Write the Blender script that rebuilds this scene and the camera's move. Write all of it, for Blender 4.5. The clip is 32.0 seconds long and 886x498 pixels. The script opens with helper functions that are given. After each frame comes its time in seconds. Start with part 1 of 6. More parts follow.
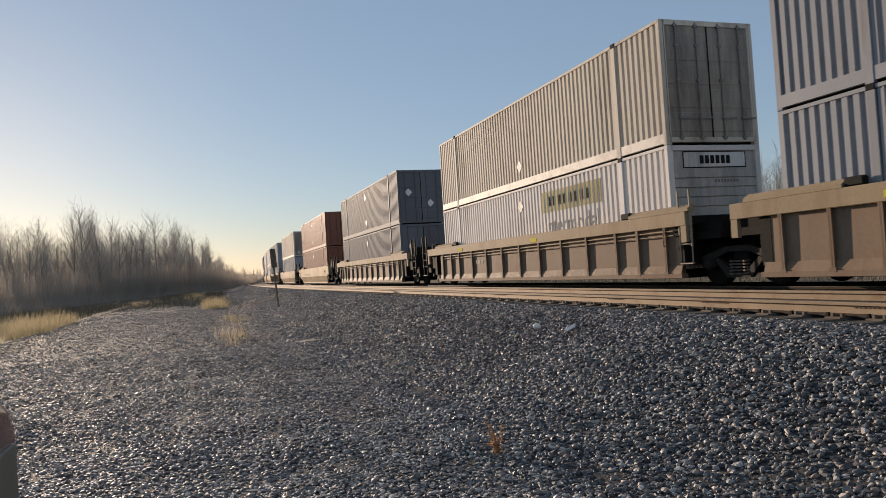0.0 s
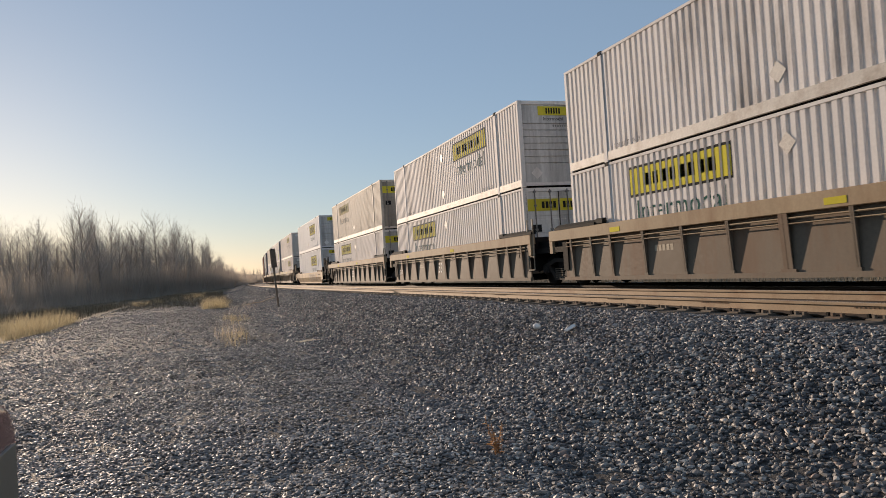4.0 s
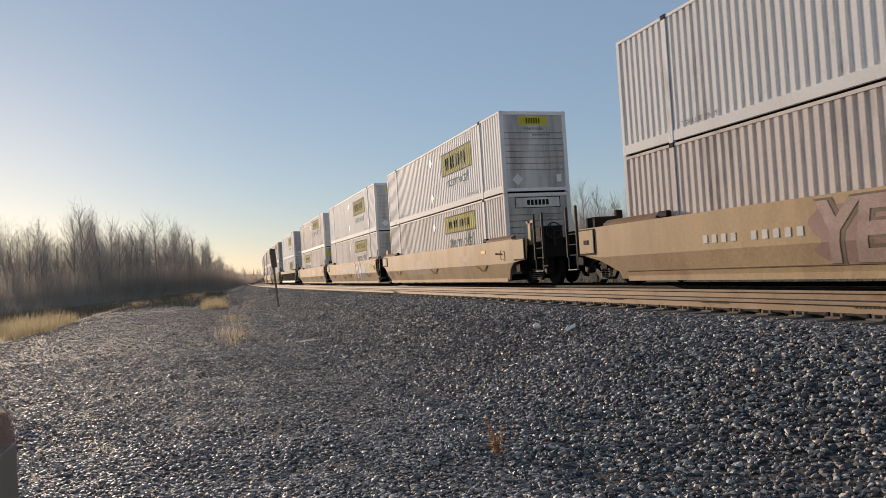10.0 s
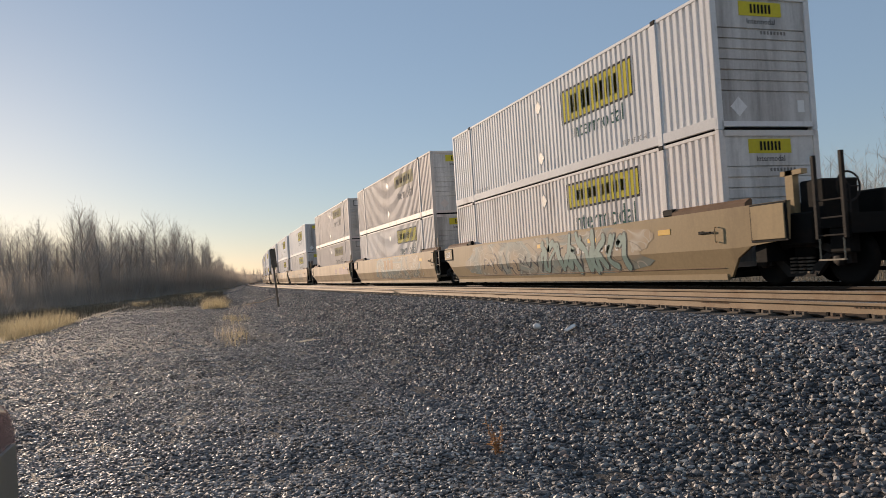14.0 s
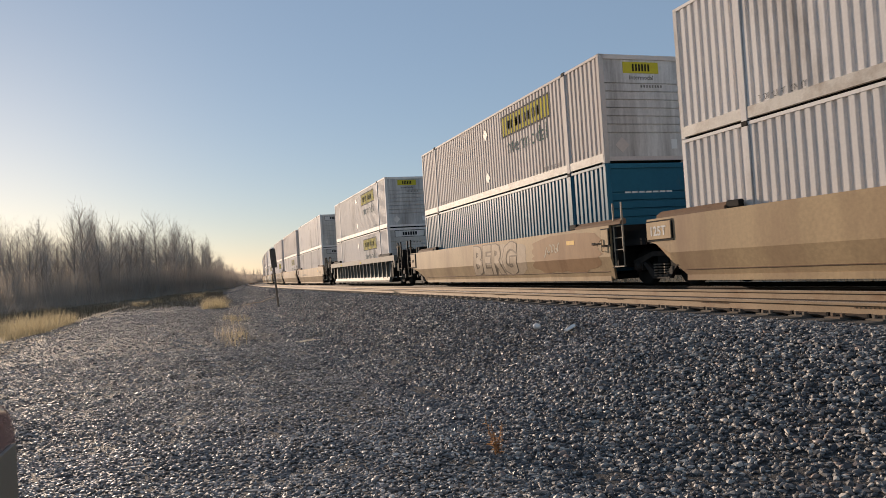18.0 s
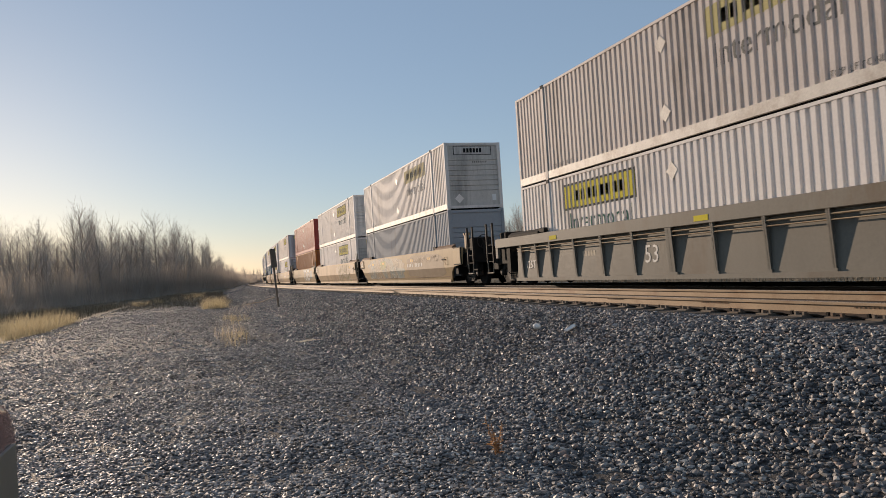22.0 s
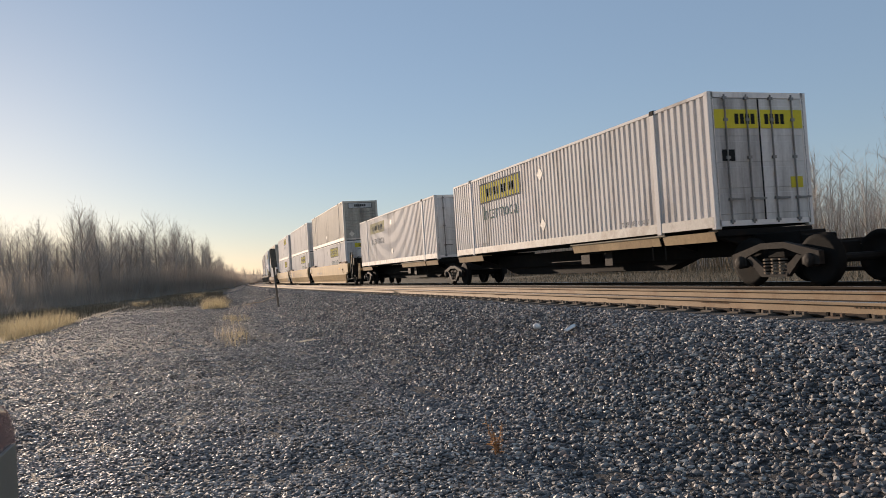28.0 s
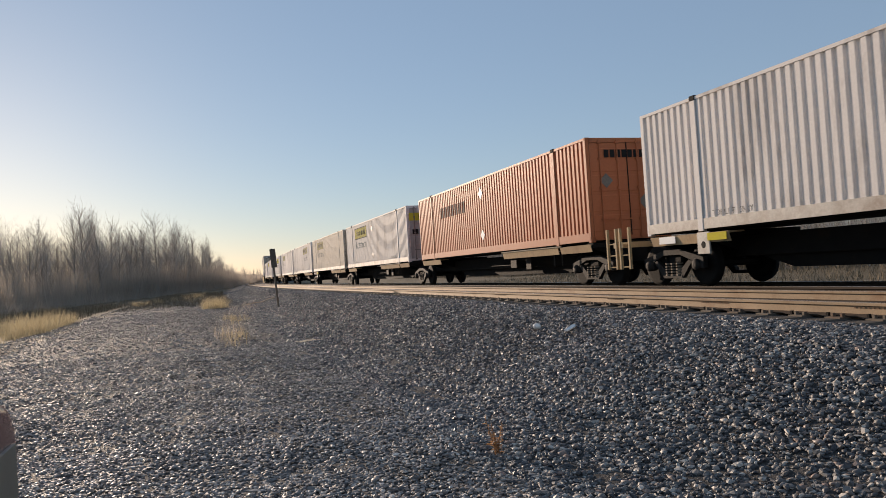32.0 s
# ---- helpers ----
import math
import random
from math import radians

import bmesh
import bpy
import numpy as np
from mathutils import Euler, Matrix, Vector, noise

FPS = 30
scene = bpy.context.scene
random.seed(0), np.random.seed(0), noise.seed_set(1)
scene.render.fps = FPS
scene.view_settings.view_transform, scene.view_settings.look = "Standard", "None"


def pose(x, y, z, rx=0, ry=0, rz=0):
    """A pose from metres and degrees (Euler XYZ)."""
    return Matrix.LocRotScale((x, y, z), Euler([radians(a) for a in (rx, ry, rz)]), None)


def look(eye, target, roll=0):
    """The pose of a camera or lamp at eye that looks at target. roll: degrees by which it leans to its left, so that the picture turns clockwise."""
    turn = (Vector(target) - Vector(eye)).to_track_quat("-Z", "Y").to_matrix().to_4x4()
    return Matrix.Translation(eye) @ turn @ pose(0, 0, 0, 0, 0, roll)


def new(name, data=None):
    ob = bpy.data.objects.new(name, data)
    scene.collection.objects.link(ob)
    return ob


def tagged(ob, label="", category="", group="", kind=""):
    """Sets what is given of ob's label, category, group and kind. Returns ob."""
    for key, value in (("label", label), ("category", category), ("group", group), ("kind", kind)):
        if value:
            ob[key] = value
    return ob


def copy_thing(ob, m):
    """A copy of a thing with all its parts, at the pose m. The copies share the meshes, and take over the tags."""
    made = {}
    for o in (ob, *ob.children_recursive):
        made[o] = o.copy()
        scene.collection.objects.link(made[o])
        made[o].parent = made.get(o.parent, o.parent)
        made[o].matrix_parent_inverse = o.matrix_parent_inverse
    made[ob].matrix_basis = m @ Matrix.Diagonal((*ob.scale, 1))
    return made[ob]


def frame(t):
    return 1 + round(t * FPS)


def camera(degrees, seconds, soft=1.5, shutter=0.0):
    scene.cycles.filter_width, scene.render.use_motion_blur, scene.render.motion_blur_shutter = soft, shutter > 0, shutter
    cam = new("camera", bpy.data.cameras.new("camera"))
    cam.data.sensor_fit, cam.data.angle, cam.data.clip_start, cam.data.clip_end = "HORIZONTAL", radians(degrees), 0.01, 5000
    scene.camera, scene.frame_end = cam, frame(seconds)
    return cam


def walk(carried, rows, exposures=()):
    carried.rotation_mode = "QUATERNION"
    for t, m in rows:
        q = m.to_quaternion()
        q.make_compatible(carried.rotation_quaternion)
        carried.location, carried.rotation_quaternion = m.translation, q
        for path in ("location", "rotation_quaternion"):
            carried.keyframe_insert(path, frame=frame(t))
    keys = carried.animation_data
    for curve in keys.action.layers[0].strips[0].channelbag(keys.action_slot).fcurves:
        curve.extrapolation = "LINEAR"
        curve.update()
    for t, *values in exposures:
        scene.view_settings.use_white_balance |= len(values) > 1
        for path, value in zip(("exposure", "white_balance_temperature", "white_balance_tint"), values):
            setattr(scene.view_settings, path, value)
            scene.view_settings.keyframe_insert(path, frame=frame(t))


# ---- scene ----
# ---------------------------------------------------------------- camera
cam = camera(62.15, 32.0, soft=0.78, shutter=0.03)
EYE = pose(0, 0, 0.755, 91.545, 0, -18.464) @ pose(0, 0, 0, 0, 0, -3.606)
walk(cam, [(0, EYE), (32, EYE)], [(0, 0.13, 7320, 18), (25.5, 0.13, 7320, 18), (28, 0.19, 7220, 18), (32, 0.19, 7220, 18)])

# ---------------------------------------------------------------- light
SUN_AZ, SUN_EL = radians(15.3), radians(10.5)     # azimuth is to the left of +y
sun_dir = Vector((-math.sin(SUN_AZ) * math.cos(SUN_EL), math.cos(SUN_AZ) * math.cos(SUN_EL), math.sin(SUN_EL)))
world = bpy.data.worlds.new("sky")
scene.world = world
world.use_nodes = True
wn = world.node_tree
sky = wn.nodes.new("ShaderNodeTexSky")
sky.sky_type = "NISHITA"
sky.sun_disc = False
sky.sun_elevation = SUN_EL
sky.sun_rotation = -SUN_AZ
sky.air_density, sky.dust_density, sky.ozone_density = 1.0, 0.18, 2.2
wn.nodes["Background"].inputs["Strength"].default_value = 0.106
veil = wn.nodes.new("ShaderNodeMix")                # thin high haze over the clear sky
veil.data_type = "RGBA"
veil.inputs[0].default_value = 0.5
veil.inputs[7].default_value = (2.25, 3.65, 5.5, 1)
wn.links.new(sky.outputs[0], veil.inputs[6])
wn.links.new(veil.outputs[2], wn.nodes["Background"].inputs["Color"])
sun_data = bpy.data.lights.new("sun", "SUN")
sun_data.energy, sun_data.angle, sun_data.color = 5.0, radians(0.6), (1.0, 0.86, 0.7)
sun = new("sun", sun_data)
sun.matrix_world = look(sun_dir * 60, (0, 0, 0))

# ---------------------------------------------------------------- materials


def material(name, color, rough=0.6, metal=0.0, vary=0.25, scale=3.0, grain=40.0, bump=0.15, dirt=None, dirt_amount=0.0,
             streak=1.0, random_tint=0.0, island=False, bump_distance=0.01, spec=0.12, tones=()):
    """Paint, soil or stone: a base colour, broad and fine variation, stains of a second colour, and fine relief."""
    m = bpy.data.materials.new(name)
    m.use_nodes = True
    t = m.node_tree
    b = t.nodes["Principled BSDF"]
    link = t.links.new

    def node(kind, **values):
        n = t.nodes.new("ShaderNode" + kind)
        for key, value in values.items():
            n.inputs[key].default_value = value
        return n

    tc = t.nodes.new("ShaderNodeTexCoord")
    mp = node("Mapping", Scale=(1, 1, streak))
    link(tc.outputs["Object"], mp.inputs["Vector"])
    info = t.nodes.new("ShaderNodeObjectInfo")
    off = t.nodes.new("ShaderNodeVectorMath")
    off.operation = "SCALE"
    off.inputs[0].default_value = (13.7, 29.1, 7.3)
    link(info.outputs["Random"], off.inputs["Scale"])
    link(off.outputs[0], mp.inputs["Location"])
    broad = node("TexNoise", Scale=scale, Detail=5.0, Roughness=0.6)
    fine = node("TexNoise", Scale=grain, Detail=4.0, Roughness=0.65)
    link(mp.outputs[0], broad.inputs["Vector"])
    link(tc.outputs["Object"], fine.inputs["Vector"])
    add = t.nodes.new("ShaderNodeMath")
    add.operation = "ADD"
    link(broad.outputs["Fac"], add.inputs[0])
    link(fine.outputs["Fac"], add.inputs[1])
    ramp = node("MapRange", **{"From Min": 0.65, "From Max": 1.35, "To Min": 1.0 - vary, "To Max": 1.0 + vary})
    link(add.outputs[0], ramp.inputs["Value"])
    last = ramp.outputs["Result"]
    if random_tint or island:
        src = info.outputs["Random"]
        if island:
            src = t.nodes.new("ShaderNodeNewGeometry").outputs["Random Per Island"]
        rr = node("MapRange", **{"To Min": 1.0 - random_tint, "To Max": 1.0 + random_tint})
        link(src, rr.inputs["Value"])
        mul = t.nodes.new("ShaderNodeMath")
        mul.operation = "MULTIPLY"
        link(last, mul.inputs[0])
        link(rr.outputs["Result"], mul.inputs[1])
        last = mul.outputs[0]
    tint = t.nodes.new("ShaderNodeVectorMath")
    tint.operation = "SCALE"
    tint.inputs[0].default_value = color
    if tones:                                       # each loose piece takes one of several colours
        pick = t.nodes.new("ShaderNodeValToRGB")
        stops = pick.color_ramp.elements
        stops[0].position, stops[0].color = tones[0][0], (*tones[0][1], 1)
        stops[1].position, stops[1].color = tones[-1][0], (*tones[-1][1], 1)
        for p, c in tones[1:-1]:
            stops.new(p).color = (*c, 1)
        link(t.nodes.new("ShaderNodeNewGeometry").outputs["Random Per Island"], pick.inputs[0])
        link(pick.outputs[0], tint.inputs[0])
    link(last, tint.inputs["Scale"])
    out = tint.outputs[0]
    if dirt:
        dn = node("TexNoise", Scale=scale * 0.6, Detail=7.0, Roughness=0.72)
        link(mp.outputs[0], dn.inputs["Vector"])
        dr = node("MapRange", **{"From Min": 0.62 - 0.3 * dirt_amount, "From Max": 0.85 - 0.2 * dirt_amount, "To Max": 0.9})
        link(dn.outputs["Fac"], dr.inputs["Value"])
        mix = t.nodes.new("ShaderNodeMix")
        mix.data_type = "RGBA"
        link(dr.outputs["Result"], mix.inputs[0])
        link(out, mix.inputs[6])
        mix.inputs[7].default_value = (*dirt, 1)
        out = mix.outputs[2]
    link(out, b.inputs["Base Color"])
    rm = node("MapRange", **{"From Min": 0.3, "From Max": 0.7, "To Min": max(0.02, rough - 0.1), "To Max": min(1, rough + 0.12)})
    link(fine.outputs["Fac"], rm.inputs["Value"])
    link(rm.outputs["Result"], b.inputs["Roughness"])
    b.inputs["Metallic"].default_value = metal
    b.inputs["Specular IOR Level"].default_value = spec
    if bump:
        bp = node("Bump", Strength=bump, Distance=bump_distance)
        link(fine.outputs["Fac"], bp.inputs["Height"])
        link(bp.outputs[0], b.inputs["Normal"])
    return m


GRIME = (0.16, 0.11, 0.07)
RUST = (0.17, 0.075, 0.035)


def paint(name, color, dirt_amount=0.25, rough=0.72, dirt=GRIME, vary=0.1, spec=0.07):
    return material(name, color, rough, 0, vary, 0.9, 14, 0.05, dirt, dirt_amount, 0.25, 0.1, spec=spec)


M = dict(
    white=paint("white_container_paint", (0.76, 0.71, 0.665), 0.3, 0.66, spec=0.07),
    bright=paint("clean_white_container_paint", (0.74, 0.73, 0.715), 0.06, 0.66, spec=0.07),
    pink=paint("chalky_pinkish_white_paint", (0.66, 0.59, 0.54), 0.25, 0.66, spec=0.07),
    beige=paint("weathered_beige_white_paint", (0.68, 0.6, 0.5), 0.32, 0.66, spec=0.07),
    grey=paint("grey_container_paint", (0.33, 0.35, 0.37), 0.15),
    slate=paint("dark_blue_grey_paint", (0.15, 0.16, 0.175), 0.2, 0.62),
    steel=paint("silver_grey_paint", (0.27, 0.28, 0.3), 0.15, 0.55, spec=0.15),
    lime=paint("lime_green_paint", (0.34, 0.42, 0.06), 0.15, 0.6),
    teal=paint("teal_blue_paint", (0.02, 0.13, 0.2), 0.12, 0.4),
    red=paint("red_container_paint", (0.36, 0.065, 0.05), 0.15, 0.4),
    orange=paint("orange_container_paint", (0.5, 0.17, 0.045), 0.25, 0.5),
    rust=paint("orange_red_container_paint", (0.45, 0.155, 0.075), 0.2, 0.5),
    maroon=paint("brown_maroon_paint", (0.3, 0.12, 0.08), 0.25, 0.5),
    tan=paint("faded_tan_car_paint", (0.48, 0.345, 0.205), 0.5, 0.6, (0.29, 0.185, 0.12), 0.22),
    brown=paint("brown_car_paint", (0.26, 0.185, 0.13), 0.5, 0.65, RUST, 0.15),
    drab=paint("drab_grey_brown_car_paint", (0.19, 0.152, 0.115), 0.4, 0.65, RUST, 0.18),
    gold=paint("golden_tan_car_paint", (0.47, 0.31, 0.135), 0.4, 0.6, (0.3, 0.19, 0.1), 0.18),
    olive=paint("grey_olive_car_paint", (0.24, 0.185, 0.115), 0.4, 0.6, (0.2, 0.1, 0.04), 0.18),
    chord_tan=paint("dull_tan_chord_paint", (0.36, 0.27, 0.175), 0.4, 0.65, RUST, 0.18),
    greyolive=paint("grey_olive_smoke_paint", (0.2, 0.185, 0.155), 0.3, 0.6, GRIME, 0.15),
    ochre=paint("grey_tan_car_paint", (0.4, 0.29, 0.165), 0.35, 0.6, GRIME, 0.15),
    redbrown=paint("red_brown_car_paint", (0.37, 0.225, 0.125), 0.35, 0.6, RUST, 0.15),
    white_end=material("grimy_white_end_paint", (0.68, 0.66, 0.63), 0.6, 0, 0.12, 1.6, 14, 0.05, (0.1, 0.075, 0.06), 0.62, 0.1, 0.1, spec=0.35),
    grime_end=material("sooty_grey_end_paint", (0.52, 0.49, 0.45), 0.6, 0, 0.15, 1.6, 14, 0.05, (0.06, 0.05, 0.04), 0.5, 0.12, 0.1, spec=0.3),
    beige_end=material("grimy_beige_end_paint", (0.5, 0.44, 0.36), 0.6, 0, 0.15, 1.4, 14, 0.05, (0.07, 0.05, 0.04), 0.75, 0.14, 0.1, spec=0.35),
    sill=material("dirty_white_rail_paint", (0.56, 0.52, 0.46), 0.6, 0, 0.2, 2.5, 20, 0.1, (0.25, 0.17, 0.12), 0.5, 1.0, 0.1, spec=0.3),
    mural=material("swirled_mural_paint", (0.34, 0.25, 0.15), 0.6, 0, 0.2, 2, 30, 0.0),
    black=material("black_grimy_steel", (0.013, 0.012, 0.011), 0.8, 0, 0.3, 3, 30, 0.2, spec=0.15),
    dark=material("oily_underframe_steel", (0.012, 0.011, 0.01), 0.8, 0, 0.3, 3, 30, 0.2, (0.03, 0.018, 0.012), 0.3, spec=0.12),
    cast=material("cast_steel_dusty", (0.026, 0.022, 0.019), 0.75, 0, 0.4, 5, 40, 0.25, (0.06, 0.04, 0.028), 0.35, spec=0.2),
    flap=paint("brown_flap_paint", (0.2, 0.125, 0.08), 0.4, 0.7, (0.08, 0.05, 0.035), 0.2),
    stirrup=material("pale_worn_grab_steel", (0.33, 0.28, 0.21), 0.5, 0, 0.2, 3, 30, 0.1, GRIME, 0.3),
    print=material("faded_pale_stencil_paint", (0.42, 0.36, 0.27), 0.65, 0, 0.3, 5, 30, 0.0),
    red_end=material("grimy_red_end_paint", (0.34, 0.055, 0.045), 0.5, 0, 0.15, 1.5, 14, 0.05, (0.05, 0.025, 0.02), 0.5, 0.15, spec=0.35),
    orange_end=material("grimy_orange_end_paint", (0.42, 0.13, 0.04), 0.55, 0, 0.15, 1.5, 14, 0.05, (0.07, 0.03, 0.02), 0.55, 0.15, spec=0.3),
    yellow=paint("yellow_decal", (0.62, 0.52, 0.06), 0.05, 0.8),
    pale=paint("faded_yellow_decal", (0.52, 0.45, 0.22), 0.4, 0.8),
    ink=material("black_decal_ink", (0.02, 0.02, 0.02), 0.85, 0, 0.1, 3, 30, 0.0),
    fadeink=material("faded_dark_decal_ink", (0.2, 0.19, 0.17), 0.85, 0, 0.3, 3, 30, 0.0),
    green=material("dark_green_decal_ink", (0.015, 0.085, 0.07), 0.85, 0, 0.1, 3, 30, 0.0),
    rod=material("galvanised_rod_steel", (0.24, 0.23, 0.22), 0.5, 0.4, 0.2, 3, 30, 0.1, GRIME, 0.4),
    plate=material("white_reflective_plate", (0.8, 0.8, 0.78), 0.35, 0, 0.05, 3, 30, 0.0),
    spray=material("white_spray_paint", (0.62, 0.6, 0.55), 0.6, 0, 0.2, 3, 30, 0.0),
    tag_pale=material("pale_worn_spray_paint", (0.5, 0.43, 0.32), 0.65, 0, 0.3, 3, 30, 0.0),
    tag_edge=material("brown_grey_spray_outline", (0.2, 0.155, 0.11), 0.65, 0, 0.3, 3, 30, 0.0),
    ghost=material("ghost_of_pale_spray_paint", (0.47, 0.36, 0.255), 0.65, 0, 0.25, 2, 20, 0.0, (0.4, 0.29, 0.19), 0.5),
    buff=material("buffed_grey_tan_patch", (0.3, 0.225, 0.15), 0.65, 0, 0.2, 1.5, 20, 0.0, (0.25, 0.165, 0.11), 0.4),
    primer=material("grey_primer_patch", (0.155, 0.145, 0.125), 0.65, 0, 0.2, 1.5, 20, 0.0, GRIME, 0.3),
    rosy=material("pink_spray_haze", (0.36, 0.23, 0.2), 0.65, 0, 0.2, 1.5, 20, 0.0, (0.3, 0.2, 0.14), 0.5),
    reflector=material("orange_yellow_reflector", (0.72, 0.4, 0.045), 0.45, 0, 0.1, 6, 40, 0.0, GRIME, 0.15),
    tag_green=material("yellow_green_spray_paint", (0.33, 0.32, 0.13), 0.65, 0, 0.3, 3, 30, 0.0),
    tag_pink=material("dusty_pink_spray_paint", (0.42, 0.3, 0.26), 0.65, 0, 0.3, 3, 30, 0.0),
    spray_teal=material("teal_spray_paint", (0.22, 0.31, 0.27), 0.6, 0, 0.2, 3, 30, 0.0),
    spray_grey=material("grey_spray_paint", (0.3, 0.31, 0.31), 0.6, 0, 0.2, 3, 30, 0.0),
    spray_dark=material("dark_spray_paint", (0.06, 0.06, 0.07), 0.6, 0, 0.2, 3, 30, 0.0),
    rail=material("rusty_rail_side", (0.34, 0.245, 0.16), 0.6, 0.1, 0.2, 2, 50, 0.15, RUST, 0.3),
    # rust of the feet; on the main rails it stands in for shade
    rail_foot=material("dark_rust_and_rail_shade", (0.06, 0.042, 0.03), 0.8, 0, 0.3, 3, 50, 0.2, spec=0.2),
    rail_top=material("worn_rail_head", (0.4, 0.36, 0.32), 0.3, 0.9, 0.1, 2, 50, 0.05),
    tie=material("weathered_tie_wood", (0.1, 0.085, 0.07), 0.85, 0, 0.35, 4, 30, 0.4),
    gravel=material("crushed_gravel_bed", (0.07, 0.066, 0.063), 0.8, 0, 0.5, 1.2, 60, 1.0, (0.05, 0.045, 0.042), 0.25, 1.0, bump_distance=0.03, spec=0.15),
    soil=material("dry_grassy_soil", (0.16, 0.125, 0.08), 0.95, 0, 0.45, 0.4, 12, 0.8, (0.07, 0.06, 0.045), 0.35, bump_distance=0.05),
    stone=material("ballast_stone", (0.2, 0.19, 0.18), 0.54, 0, 0.3, 8, 60, 0.15, spec=0.36, tones=((0.0, (0.04, 0.041, 0.046)), (0.4, (0.1, 0.1, 0.102)), (0.72, (0.2, 0.19, 0.178)), (0.8, (0.26, 0.18, 0.145)), (0.84, (0.3, 0.285, 0.265)), (1.0, (0.56, 0.5, 0.43)))),
    chip=material("small_gravel_stone", (0.34, 0.31, 0.28), 0.57, 0, 0.3, 8, 60, 0.15, spec=0.33, tones=((0.0, (0.09, 0.087, 0.085)), (0.5, (0.215, 0.2, 0.187)), (0.85, (0.34, 0.31, 0.28)), (1.0, (0.66, 0.6, 0.53)))),
    bark=material("grey_brown_bark", (0.34, 0.3, 0.26), 0.9, 0, 0.3, 2, 20, 0.4, random_tint=0.2),
    twig=material("bare_brown_twigs", (0.5, 0.43, 0.37), 0.9, 0, 0.3, 1, 8, 0.0, random_tint=0.25),
    straw=material("dry_golden_grass", (0.46, 0.38, 0.24), 0.85, 0, 0.3, 2, 10, 0.0, random_tint=0.25, island=True),
    brush=material("brown_dead_brush", (0.4, 0.34, 0.28), 0.9, 0, 0.3, 1, 8, 0.0, random_tint=0.3, island=True),
    dull=material("dull_brown_weeds", (0.19, 0.15, 0.1), 0.9, 0, 0.3, 2, 10, 0.0, random_tint=0.3, island=True),
    redweed=material("orange_brown_weed", (0.36, 0.22, 0.12), 0.85, 0, 0.3, 2, 10, 0.0, random_tint=0.3, island=True),
    post=material("weathered_steel_post", (0.17, 0.14, 0.11), 0.75, 0.2, 0.3, 4, 30, 0.2, RUST, 0.3),
    sand=material("pale_sandy_soil", (0.42, 0.34, 0.24), 0.95, 0, 0.25, 6, 60, 0.5),
    litter=material("white_plastic_scrap", (0.75, 0.74, 0.7), 0.5, 0, 0.1, 5, 30, 0.1),
    car_red=material("maroon_car_paint", (0.26, 0.1, 0.085), 0.14, 0.1, 0.05, 2, 50, 0.0, spec=0.5),
    car_grey=material("grey_olive_car_parts", (0.26, 0.245, 0.2), 0.5, 0, 0.1, 2, 80, 0.1),
    lamp_lens=material("clear_lamp_lens", (0.6, 0.6, 0.58), 0.08, 0, 0.05, 2, 50, 0.0, spec=0.5),
    rubber=material("tyre_rubber", (0.025, 0.025, 0.025), 0.8, 0, 0.2, 5, 60, 0.2),
)



def let_light_through(m, color, share):
    """Thin dry leaves pass some light on."""
    t = m.node_tree
    out, b = t.nodes["Material Output"], t.nodes["Principled BSDF"]
    tr, mix = t.nodes.new("ShaderNodeBsdfTranslucent"), t.nodes.new("ShaderNodeMixShader")
    tr.inputs["Color"].default_value = (*color, 1)
    mix.inputs[0].default_value = share
    t.links.new(b.outputs[0], mix.inputs[1])
    t.links.new(tr.outputs[0], mix.inputs[2])
    t.links.new(mix.outputs[0], out.inputs["Surface"])


